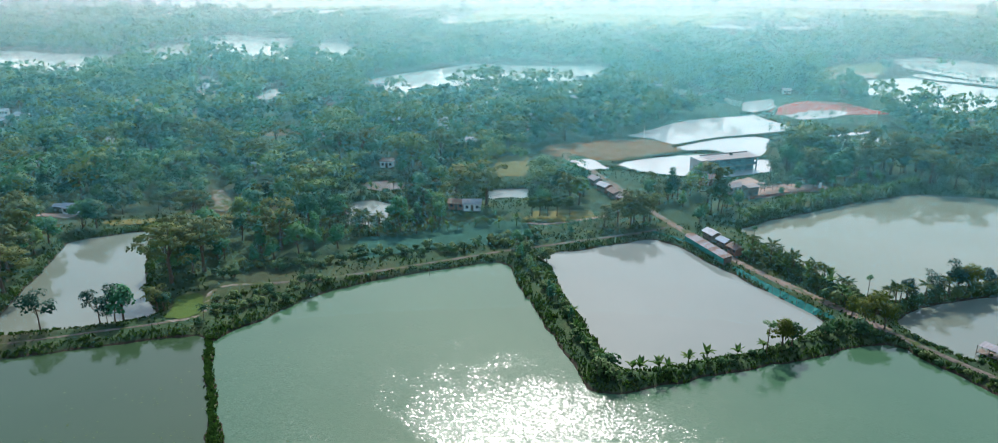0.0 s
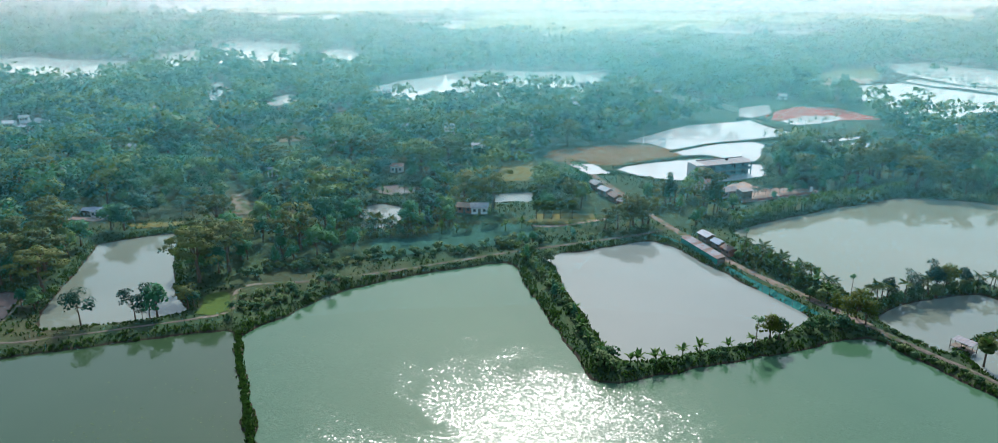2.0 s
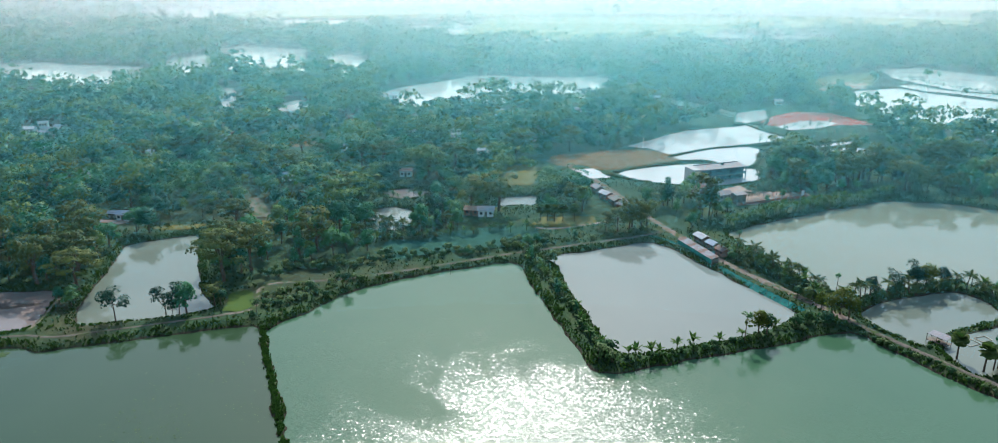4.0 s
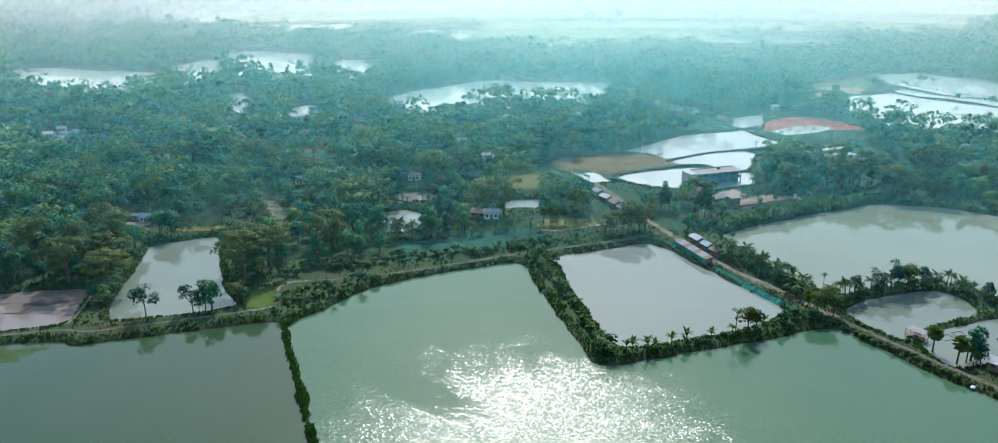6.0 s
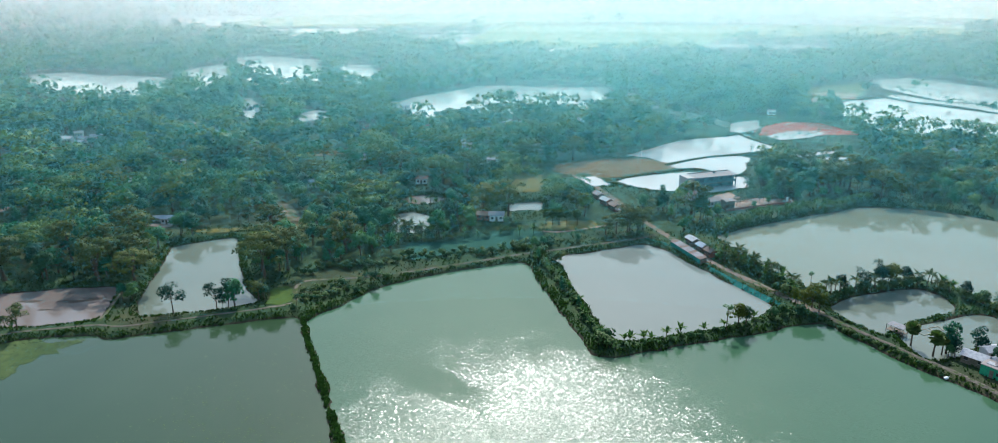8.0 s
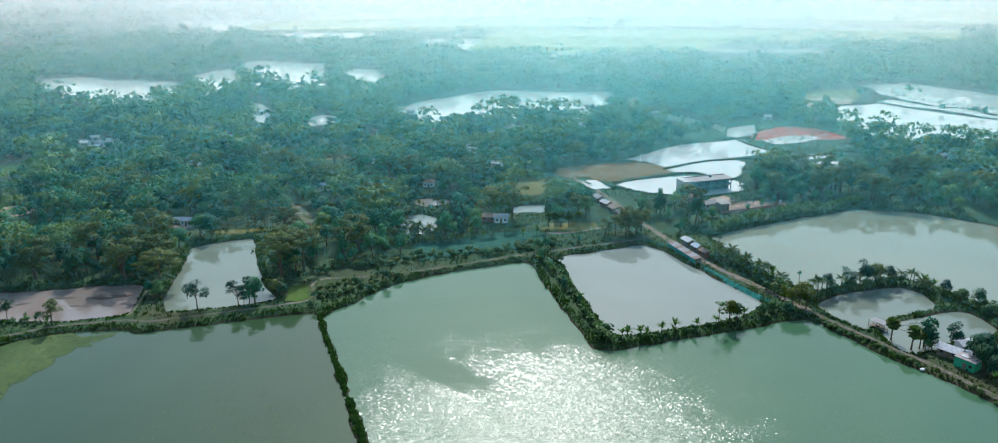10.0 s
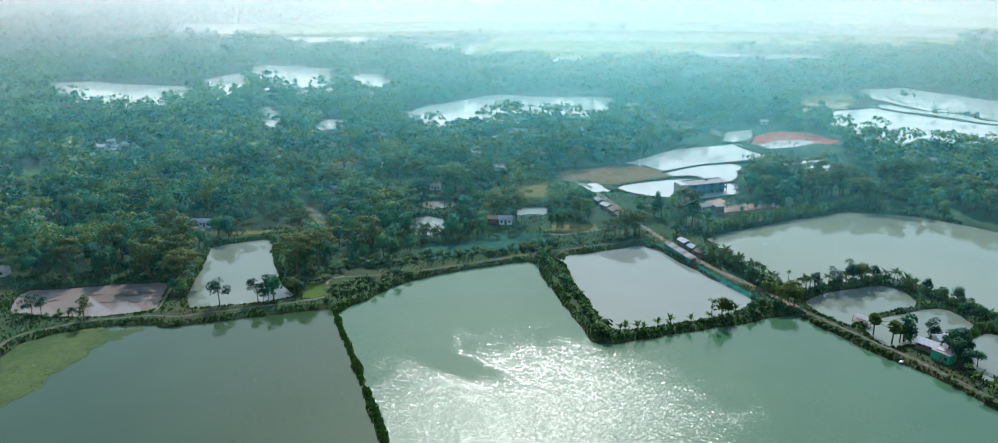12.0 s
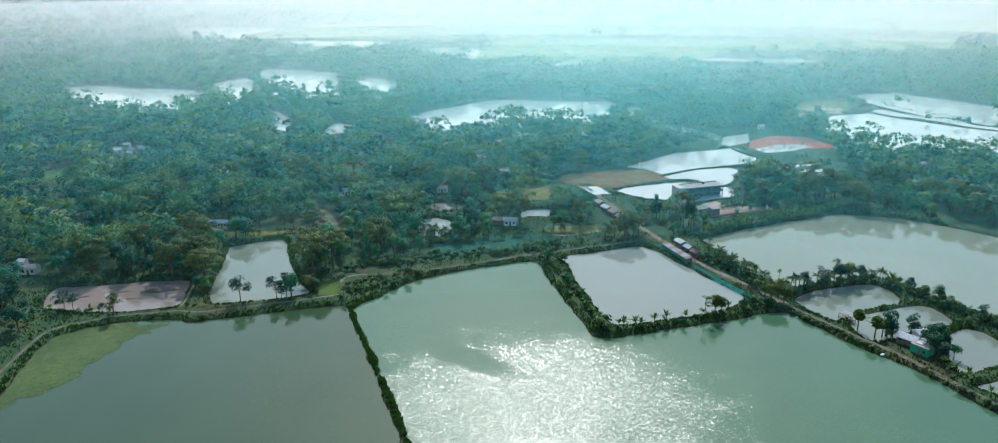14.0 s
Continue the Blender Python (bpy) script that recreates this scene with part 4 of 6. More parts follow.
def build_woods():
    """Near trees stand singly; the wood behind them is one mass per belt."""
    x, y, rnd = wood_places(150, 620, 6.3, 31)
    front = y - np.interp(x, [-240, -200, -150, -100, -60, -30, 20, 60, 120, 180], [-70, -20, 60, 40, 66, 81, 100, 128, 155, 130])
    order = np.argsort(front)
    single, rest = order[:250], order[250:]
    for i in single:
        kind = rnd.choice(["round", "umbrella", "airy", "column"], p=[0.58, 0.16, 0.12, 0.14])
        # western trees mostly take the darker leaf copy, imitating shade there
        if x[i] < -165 and kind in ("round", "column") and rnd.uniform() < 0.75:
            kind = "mango"
        plant_tree(str(kind), float(x[i]), float(y[i]), float(rnd.uniform(0.7, 1.3)), group="woodland edge trees")
    r = np.hypot(x[rest], y[rest] + 180)
    close, behind = rest[r < 390], rest[r >= 390]
    belts = [("woods", x[close], y[close], 290, 0.92, 1.15, rnd), ("woods", x[behind], y[behind], 84, 1.75, 1.15, rnd)]
    x2, y2, rnd2 = wood_places(620, 1150, 8.5, 32)
    belts.append(("woods", x2, y2, 24, 3.3, 1.35, rnd2))
    x3, y3, rnd3 = wood_places(1150, 2900, 21, 33)
    belts.append(("woods", x3, y3, 11, 8.0, 1.7, rnd3))
    xu, yu, rnu = wood_places(120, 400, 3.3, 34, UNDER)
    belts.append(("undergrowth", xu, yu, 19, 1.05, 0.55, rnu))
    hedges = [along(h, 2.2) for h in ([(216, 468), (238, 424), (262, 398), (276, 378)], [(83, 254), (101, 266), (119, 276)], [(72, 226), (94, 240), (126, 253)], [(82, 236), (98, 247), (118, 258)],
                                      [(222, 452), (236, 424), (270, 372)], [(204, 430), (226, 404), (262, 372)])]
    h = np.vstack(hedges) + rnd.normal(0, 0.9, (sum(map(len, hedges)), 2))
    belts.append(("hedge", h[:, 0], h[:, 1], 34, 1.3, 0.5, rnd))
    banks = [along(h, 1.5) for h in ([(-84, 66), (-66, 73), (-50, 79), (-36, 85), (-24, 88)], [(-84, 68), (-66, 75), (-50, 81), (-36, 87)],
                                     [(-52, 88), (-38, 92), (-30, 96)], [(-22, 80), (-8, 86), (4, 92), (12, 96)], [(-20, 83), (-8, 90), (2, 95)])]
    h = np.vstack(banks) + rnd.normal(0, 0.8, (sum(map(len, banks)), 2))
    belts.append(("scrub", h[:, 0], h[:, 1], 90, 0.8, 0.62, rnd))
    for name, bx, by, n, size, grow, rr in belts:
        shapes = []
        for v in range(10):
            kind = ["round", "round", "round", "umbrella", "column", "round", "umbrella", "round", "airy", "round"][v]
            h, s = TREE_KINDS[kind][0], TREE_KINDS[kind][1]
            shapes.append(leaf_cloud(make_lobes(rr, h, s * grow, kind if name == "woods" else "round"), n, size, rr, flat=0.3))
        which = rr.integers(0, len(shapes), len(bx))
        zg = np.maximum(land(bx, by), -0.2)
        scale = rr.uniform(0.6, 1.15, len(bx)) * (0.9 + 0.35 * vnoise(bx, by, 0.02, 41)) * np.where(np.isin(which, (3, 6)), 1.3, 1.0)
        turn = rr.uniform(0, 6.283, len(bx))
        if name in ("hedge", "undergrowth", "scrub"):
            scale = scale * 0.36
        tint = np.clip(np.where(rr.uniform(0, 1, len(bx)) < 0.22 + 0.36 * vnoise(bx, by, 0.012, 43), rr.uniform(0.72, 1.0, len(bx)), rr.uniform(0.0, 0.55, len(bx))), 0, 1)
        # leaf tint falls towards the west: shade put into the colour
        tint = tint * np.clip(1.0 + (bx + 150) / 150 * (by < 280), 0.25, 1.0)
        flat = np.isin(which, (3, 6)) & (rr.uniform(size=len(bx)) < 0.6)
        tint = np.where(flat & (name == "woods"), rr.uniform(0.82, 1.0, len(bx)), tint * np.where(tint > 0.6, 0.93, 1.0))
        V, T, N = [], [], []
        for v, (sv, sq, sn) in enumerate(shapes):
            m = np.where(which == v)[0]
            c, s = np.cos(turn[m])[:, None], np.sin(turn[m])[:, None]
            k = scale[m][:, None]
            px = (sv[None, :, 0] * c - sv[None, :, 1] * s) * k + bx[m][:, None]
            py = (sv[None, :, 0] * s + sv[None, :, 1] * c) * k + by[m][:, None]
            pz = sv[None, :, 2] * k + zg[m][:, None]
            V.append(np.stack([px, py, pz], -1).reshape(-1, 3))
            T.append(np.repeat(tint[m], len(sv)))
            nx, ny = sn[None, :, 0] * c - sn[None, :, 1] * s, sn[None, :, 0] * s + sn[None, :, 1] * c
            N.append(np.stack([nx, ny, np.repeat(sn[None, :, 2], len(m), 0)], -1).reshape(-1, 3))
        V, T, N = np.vstack(V), np.concatenate(T), np.vstack(N)
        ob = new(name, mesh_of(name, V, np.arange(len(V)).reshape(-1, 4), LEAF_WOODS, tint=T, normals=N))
        tagged(ob, {"hedge": "low scrubby bushes along the far dikes", "undergrowth": "tangled dark green bushes under the trees", "scrub": "dense dark bushes on both edges of the shaded strip"}.get(name, "dense mixed woodland of broadleaf and palm trees"), name, kind="stuff")


build_woods()


# ---- palms, bananas, shrubs ----
def frond_mesh(name, length, width, droop, n, mat, rnd):
    """A feather leaf: a thin rib with separate leaflets down both sides."""
    V, Q = [], []
    for k in range(n):
        f = (k + 0.5) / n
        x, z = length * f, length * (0.42 * f - droop * f * f)
        w = width * math.sin(math.pi * min(1, 0.12 + f * 0.85)) * rnd.uniform(0.85, 1.1)
        for side in (-1, 1):
            i = len(V)
            h = length / n * 0.42
            V += [(x - h, 0, z), (x + h, 0, z), (x + h + w * 0.5, side * w, z - w * 0.55), (x - h * 0.2 + w * 0.45, side * w * 0.95, z - w * 0.6)]
            Q.append((i, i + 1, i + 2, i + 3))
    i = len(V)
    for k in range(6):
        f = k / 5
        V += [(length * f, -0.03, length * (0.42 * f - droop * f * f) + 0.02), (length * f, 0.03, length * (0.42 * f - droop * f * f) + 0.02)]
    for k in range(5):
        Q.append((i + 2 * k, i + 2 * k + 2, i + 2 * k + 3, i + 2 * k + 1))
    return mesh_of(name, np.array(V), np.array(Q), mat)


prnd = np.random.default_rng(77)
FRONDS = [frond_mesh("frond", 2.7, 0.55, 0.50 + 0.25 * k, 12, LEAF_PALM, prnd) for k in range(3)]
PALM_TRUNKS = [mesh_of("trunk", *tube([(0, 0, -0.5), (0.1 * k, 0.05, 1.6), (0.3 * k, 0.1, 3.4), (0.45 * k, 0.0, 5.0)], [0.24, 0.17, 0.14, 0.13], 7), BARK, True) for k in range(3)]


def ground_at(x, y):
    return max(float(land(x, y)), 0.05)


def plant_palm(x, y, size=1.0, label="", short=False):
    ob = new("coconut_palm")
    k = int(prnd.integers(0, 3))
    ob.matrix_basis = pose(x, y, ground_at(x, y) - 0.05, 0, 0, float(prnd.uniform(0, 360))) @ Matrix.Diagonal((size, size, size, 1))
    t = part("trunk", PALM_TRUNKS[k], ob)
    top = (0.45 * k, 0, 4.9)
    if short:
        t.matrix_basis = Matrix.Diagonal((1, 1, 0.45, 1))
        top = (0.45 * k, 0, 4.9 * 0.45)
    for i in range(13):
        f = part("frond", FRONDS[i % 3], ob)
        f.matrix_basis = pose(*top, 0, float(prnd.uniform(-28, 18)) - 12 * (i % 3 == 0), i * 137.5 + float(prnd.uniform(-15, 15)))
    return tagged(ob, label or "coconut palm with drooping green fronds on a dike", "palm", "palms on the dikes")


def fan_leaf_mesh():
    V, Q = [(0, 0, 0)], []
    n = 8
    for k in range(n + 1):
        w = radians(-80 + 160 * k / n)
        V += [(0.45 + 0.75 * math.cos(w), 0.75 * math.sin(w), 0.05 * (k % 2)), (0.45 + 0.45 * math.cos(w), 0.45 * math.sin(w), 0.1)]
    for k in range(n):
        Q.append((2 + 2 * k, 1 + 2 * k, 3 + 2 * k, 4 + 2 * k))
        Q.append((0, 2 + 2 * k, 4 + 2 * k))
    return mesh_of("fan_leaf", V, Q, LEAF_PALM)


FAN = fan_leaf_mesh()
FAN_TRUNK = mesh_of("trunk", *tube([(0, 0, -0.5), (0.05, 0, 2), (0.12, 0.05, 4.2), (0.15, 0.05, 5.2)], [0.26, 0.2, 0.18, 0.2], 8), BARK, True)


def plant_fan_palm(x, y, size=1.0):
    ob = new("fan_palm")
    ob.matrix_basis = pose(x, y, ground_at(x, y) - 0.05, 0, 0, float(prnd.uniform(0, 360))) @ Matrix.Diagonal((size, size, size, 1))
    part("trunk", FAN_TRUNK, ob)
    for i in range(26):
        f = part("fan_leaf", FAN, ob)
        f.matrix_basis = pose(0.15, 0.05, 5.2, float(prnd.uniform(-35, 35)), 55 - i * 5.0, i * 137.5) @ Matrix.Diagonal((1.7, 1.45, 1.7, 1))
    return tagged(ob, "fan palm with a round dark head on a bare trunk", "palm", "fan palms")


def banana_leaf_mesh(k):
    V, Q = [], []
    n = 6
    for i in range(n + 1):
        f = i / n
        x, z = 1.75 * f, 2.1 * f - (0.85 + 0.55 * k) * f * f
        w = 0.34 * math.sin(math.pi * min(1.0, 0.08 + 0.9 * f)) + 0.02
        V += [(x, -w, z - 0.12), (x, 0, z), (x, w, z - 0.12)]
    for i in range(n):
        a = 3 * i
        Q += [(a, a + 3, a + 4, a + 1), (a + 1, a + 4, a + 5, a + 2)]
    return mesh_of("leaf", np.array(V), np.array(Q), LEAF_BANANA)


BANANA_LEAVES = [banana_leaf_mesh(k) for k in range(3)]
BANANA_STEM = mesh_of("stem", *tube([(0, 0, -0.3), (0, 0, 0.9), (0.04, 0, 1.9)], [0.16, 0.13, 0.08], 6), LEAF_BANANA, True)


def plant_banana(x, y, size=1.0):
    ob = new("banana_plant")
    ob.matrix_basis = pose(x, y, ground_at(x, y) - 0.05, 0, 0, float(prnd.uniform(0, 360))) @ Matrix.Diagonal((size, size, size, 1))
    part("stem", BANANA_STEM, ob)
    for i in range(8):
        f = part("leaf", BANANA_LEAVES[int(prnd.integers(0, 3))], ob)
        f.matrix_basis = pose(0.03, 0, 1.75, 0, float(prnd.uniform(-48, 5)), i * 137.5 + float(prnd.uniform(-12, 12)))
    return tagged(ob, "banana plant with broad arching green leaves", "plant", "banana plants")


def shrub_master(seed):
    rnd = np.random.default_rng(seed)
    lobes = [(rnd.uniform(-0.9, 0.9), rnd.uniform(-0.9, 0.9), rnd.uniform(0.7, 1.7), rnd.uniform(0.6, 1.0), rnd.uniform(0.5, 0.8)) for _ in range(6)]
    cv, cq, cn = leaf_cloud(lobes, 190, 0.55, rnd, up=-0.8)
    stems = [tube([(0, 0, -0.3), (l[0] * 0.5, l[1] * 0.5, l[2] * 0.5), (l[0], l[1], l[2] + 0.3)], [0.06, 0.04, 0.02], 5) for l in lobes]
    return mesh_of("trunk", *joined(stems), BARK, True), mesh_of("foliage", cv, cq, LEAF_SCRUB, normals=cn)


SHRUBS = [shrub_master(500 + k) for k in range(5)]


def plant_shrub(x, y, size=1.0, tall=1.0):
    ob = new("shrub")
    stems, leaves = SHRUBS[int(prnd.integers(0, 5))]
    ob.matrix_basis = pose(x, y, ground_at(x, y) - 0.1, 0, 0, float(prnd.uniform(0, 360))) @ Matrix.Diagonal((size, size, size * tall, 1))
    part("trunk", stems, ob)
    part("foliage", leaves, ob)
    return tagged(ob, "leafy wild shrub growing on an earth dike", "shrub", "dike shrubs")


def plant_row(line, step, spread, makers):
    """Plants along a line, each chosen by weight."""
    for px, py in along(line, step):
        x, y = px + prnd.normal() * spread, py + prnd.normal() * spread
        if pond_distance(np.array([x]), np.array([y]))[0] > -0.25:
            x, y = px, py
        w = np.array([m[0] for m in makers], float)
        makers[int(prnd.choice(len(makers), p=w / w.sum()))][1](float(x), float(y))


u = prnd.uniform
# the dike west of the square pond, and the one south of it
plant_row([(-27, 65), (-20, 52), (-12, 32), (-5, 12), (-1, 2)], 1.25, 0.7,
          [(6, lambda x, y: plant_shrub(x, y, u(0.5, 0.95), u(0.9, 1.4))), (2, lambda x, y: plant_banana(x, y, u(0.8, 1.1))), (1.2, lambda x, y: plant_tree("column", x, y, u(0.4, 0.6)))])
plant_row([(-1, 1), (10, 4.5), (28, 13.5), (50, 27), (58, 28)], 1.35, 0.6,
          [(6, lambda x, y: plant_shrub(x, y, u(0.35, 0.75), u(0.8, 1.2))), (3, lambda x, y: plant_banana(x, y, u(0.8, 1.25)))])
for x, y, s in ((-3, 2, 1.4), (0, 0.5, 1.3), (-1, 4, 1.5), (-19, 62, 1.5), (-24, 64, 1.4), (46, 24, 1.4), (50, 27, 1.3), (54, 27, 1.4)):
    plant_shrub(x, y, s, 1.2)
plant_tree("golden", 35.5, 17.5, 0.95, "bushy round olive-green tree on the dike", 0)
plant_tree("mango", 37.8, 18.8, 0.75, "bushy round dark green tree on the dike", 2)
plant_tree("umbrella", -17.5, 61, 0.42, "small leafy tree on the dike corner", 1)
for x, y, s in ((56, 30.5, 0.85), (58.8, 33, 1.0), (60, 29.8, 0.8), (54.5, 35, 0.65)):
    plant_tree("golden", x, y, s, "yellowish green bushy tree where dikes meet")
# the planted strip between the square pond and the large pond
plant_row([(37, 73), (44, 62), (51, 50), (57, 41)], 0.8, 1.6,
          [(4, lambda x, y: plant_palm(x, y, u(0.7, 1.0), "", u(0, 1) < 0.4)), (3, lambda x, y: plant_shrub(x, y, u(0.9, 1.4), 1.2)), (4, lambda x, y: plant_banana(x, y, u(0.9, 1.4)))])
plant_row([(41, 70), (49, 58), (55, 47)], 1.6, 1.2,
          [(4, lambda x, y: plant_palm(x, y, u(0.85, 1.1))), (2, lambda x, y: plant_banana(x, y, u(1.0, 1.4))), (2, lambda x, y: plant_shrub(x, y, u(1.0, 1.4), 1.2))])
# the dike between the large pond and the small ones
plant_row([(60, 38), (66, 42), (80, 49.5), (98, 57), (106, 52)], 1.7, 0.8,
          [(4.5, lambda x, y: plant_palm(x, y, u(0.75, 1.0), "", u(0, 1) < 0.3)), (5, lambda x, y: plant_shrub(x, y, u(1.0, 1.5), 1.2)), (1, lambda x, y: plant_banana(x, y, u(0.8, 1.2)))])
for x, y, s, k in ((84, 52.5, 0.95, "mango"), (87, 53.5, 1.1, "golden"), (82, 52, 1.15, "airy"), (77, 49.5, 0.9, "airy"), (92, 56, 0.75, "mango"), (70, 45.5, 0.7, "mango")):
    plant_tree(k, x, y, s, "rounded green tree among palms on the dike" if k != "airy" else "")
plant_row([(104, 48), (109, 42), (115, 34), (122, 24), (138, 4)], 1.5, 1.0,
          [(5, lambda x, y: plant_shrub(x, y, u(1.0, 1.6), 1.2)), (2, lambda x, y: plant_palm(x, y, u(0.7, 1.0), "", True)), (2.5, lambda x, y: plant_tree("mango", x, y, u(0.5, 0.8)))])
plant_row([(102, 38.5), (94, 33.5), (86, 28.6), (80, 25.3)], 2.2, 0.3, [(1, lambda x, y: plant_shrub(x, y, u(0.25, 0.5), 0.7))])
plant_row([(113, 24), (118, 23), (126, 20)], 2.2, 0.6, [(1, lambda x, y: plant_shrub(x, y, u(0.5, 0.9), 1.0))])
# the dike that runs towards the compound
plant_row([(62, 27), (68, 19.5), (75, 11), (84, 0)], 1.9, 0.4, [(1, lambda x, y: plant_shrub(x - 2.2, y - 1.5, u(0.4, 0.75), 0.9))])
plant_row([(64, 27.5), (69, 23), (74, 17)], 1.8, 0.3, [(1, lambda x, y: plant_shrub(x, y, u(0.35, 0.6), 0.9))])
plant_row([(90, -12), (97, -22), (108, -40)], 2.4, 0.5, [(3, lambda x, y: plant_shrub(x, y, u(0.5, 0.9), 0.9)), (1, lambda x, y: plant_banana(x + 4, y + 2, u(0.7, 1.0)))])
for x, y, s in ((80, 14.5, 1.0), (83.5, 9, 1.05), (86, 10, 0.8)):
    plant_fan_palm(x, y, s)
for x, y, s, k in ((97.0, -2.0, 0.95, "mango"), (99, 2.0, 0.95, "mango"), (98, -5.5, 0.7, "mango"), (102.5, -2, 0.6, "round"), (87.5, 11.0, 1.05, "column"), (89.5, 12.0, 1.1, "column"), (87, 8.5, 0.5, "round")):
    plant_tree(k, x, y, s, "dense dark tree sheltering the dike house")
for x, y in ((99, -12), (101, -15), (96.5, -9.5)):
    plant_banana(x, y, 1.0)
for x, y, sz in ((96, 1.5, 0.9), (99, 4.5, 0.85), (95, 12, 0.8), (101, 7, 0.75), (89, 9.5, 0.6), (97, -6.5, 0.6)):
    plant_tree("mango", x, y, sz, "dense dark tree sheltering the dike house")
# slim trees with a small head
SLIM = [mesh_of("trunk", *tube([(0, 0, -0.4), (0.05, 0, 3), (0.1, 0.05, 6.6)], [0.13, 0.1, 0.07], 6), BARK, True)]


def plant_slim(x, y, size, flat):
    rnd = np.random.default_rng(int(900 + x))
    lobes = [(rnd.uniform(-0.9, 0.9) * (1 if flat else 0.4), rnd.uniform(-0.9, 0.9) * (1 if flat else 0.4), 6.6 + rnd.uniform(-0.3, 0.4), 0.75, 0.28 if flat else 0.7) for _ in range(7)]
    cv, cq, cn = leaf_cloud(lobes, 150, 0.4, rnd)
    ob = new("slim_tree")
    ob.matrix_basis = pose(x, y, ground_at(x, y) - 0.05) @ Matrix.Diagonal((size, size, size, 1))
    part("trunk", SLIM[0], ob)
    part("crown", mesh_of("crown", cv, cq, LEAF, normals=cn), ob)
    return tagged(ob, "slim bare-trunked tree with a small leafy head", "tree")


plant_slim(32, 15.4, 1.05, True)
plant_slim(39.5, 76, 0.95, False)
plant_slim(61, 45.5, 0.85, False)
# the banks of the left ponds
plant_tree("airy", -127.5, 6.2, 1.4, "slender tree with an open crown on the pond bank", 0)
plant_tree("airy", -116.5, 11.3, 1.2, "slender tree with an open crown on the pond bank", 1)
plant_tree("airy", -114.5, 11.2, 0.6, "thin young tree on the pond bank", 2)
plant_tree("round", -111.5, 12.8, 1.15, "leafy round tree on the pond bank", 1)
plant_tree("airy", -112.8, 11.6, 1.15, "slender tree with an open crown on the pond bank", 3)
for x, y, sz in ((-149.5, 22, 0.98), (-157, 33, 1.0), (-111, 33, 1.12), (-106.5, 41, 1.0), (-116, 47, 0.95), (-128, 76, 0.8)):
    plant_tree("rain", x, y, sz)
plant_tree("umbrella", -106.5, 18.5, 0.62, "tall olive-green tree with layered flat crown", 0)
for x, y, sz in ((-158.5, 39, 0.95), (-159.5, 46, 1.05), (-147.5, 12, 0.6), (-161, 54, 1.1), (-114.5, 38, 0.95), (-120.5, 53, 1.05), (-104.5, 18, 0.6)):
    plant_tree("round", x, y, sz, "dense tree leaning over the pond edge")
plant_tree("round", -144, 12, 0.7, "dark bushy tree between two ponds", 2)
plant_tree("round", -145.5, 15, 0.62, "dark bushy tree between two ponds", 0)
plant_tree("airy", -183, -10.5, 1.05, "low tree with a broad open crown on the bank", 2)
plant_tree("airy", -180, -10, 0.9, "low tree with a broad open crown on the bank", 0)
plant_tree("umbrella", -164.5, -10.8, 0.6, "low tree with a broad open crown on the bank", 2)
plant_tree("column", -173.5, -10, 0.4, "small upright dark tree on the bank", 1)
plant_tree("airy", -169, -10, 0.5, "thin bare young tree on the bank", 1)
for x, y, s, k in ((-205, -38, 1.0, "mango"), (-198, -30, 0.9, "mango"), (-210, -22, 1.0, "umbrella"), (-196, -20, 0.55, "mango"),
                   (-190, -16, 0.4, "round"), (-194, -38, 0.7, "round"), (-202, -52, 1.0, "umbrella"), (-190, -48, 0.6, "round"), (-186, -60, 0.7, "round"), (-188, -22, 0.35, "round")):
    plant_tree(k, x, y, s)
plant_row([(-190, -13), (-180, -11.5), (-166, -11.5)], 2.3, 0.7, [(3, lambda x, y: plant_shrub(x, y, u(0.5, 0.9), 0.8)), (1, lambda x, y: plant_banana(x, y, 0.8))])
# scrub between the bend in the path and the long bank
plant_row([(-94, 14), (-88, 21), (-80, 29), (-72, 38)], 1.6, 1.2, [(5, lambda x, y: plant_shrub(x, y, u(0.6, 1.1), 0.9)), (1, lambda x, y: plant_tree("airy", x, y, u(0.4, 0.6)))])
plant_row([(-92, 24), (-86, 30), (-78, 37)], 2.0, 1.5, [(5, lambda x, y: plant_shrub(x, y, u(0.6, 1.1), 0.9))])
plant_row([(-66, 44), (-48, 54.5), (-33, 63)], 3.6, 0.6, [(1, lambda x, y: plant_shrub(x, y - 1.5, u(0.35, 0.6), 0.8))])
# bananas and young palms behind the shaded strip
plant_row([(-84, 66), (-66, 73), (-50, 79), (-36, 85), (-24, 88)], 4.2, 1.0, [(2, lambda x, y: plant_banana(x, y, u(1.0, 1.4))), (2, lambda x, y: plant_palm(x, y, u(0.7, 1.0), "", True))])
plant_row([(-18, 72.5), (0, 82), (10, 88)], 4.0, 0.6, [(1, lambda x, y: plant_shrub(x, y + 2.5, u(0.5, 0.9), 1.0))])
for x, y, s in ((-27, 70, 0.6), (-24, 73, 0.5), (-45, 62, 0.35), (-12, 80, 0.4)):
    plant_tree("round", x, y, s, "small round tree beside the bank path")
for x, y, s in ((2, 90, 0.85), (6, 91, 1.0), (10, 92, 0.95), (-2, 89, 0.7), (7, 95, 1.0), (12, 97, 0.9)):
    plant_tree("umbrella", x, y, s * 0.85, "broad spreading tree beside the road")
for x, y in ((-25, 96.5), (-22.5, 97), (-20, 97), (-17, 97.5), (-13, 98)):
    plant_fan_palm(x, y, 0.95)
srnd = np.random.default_rng(41)
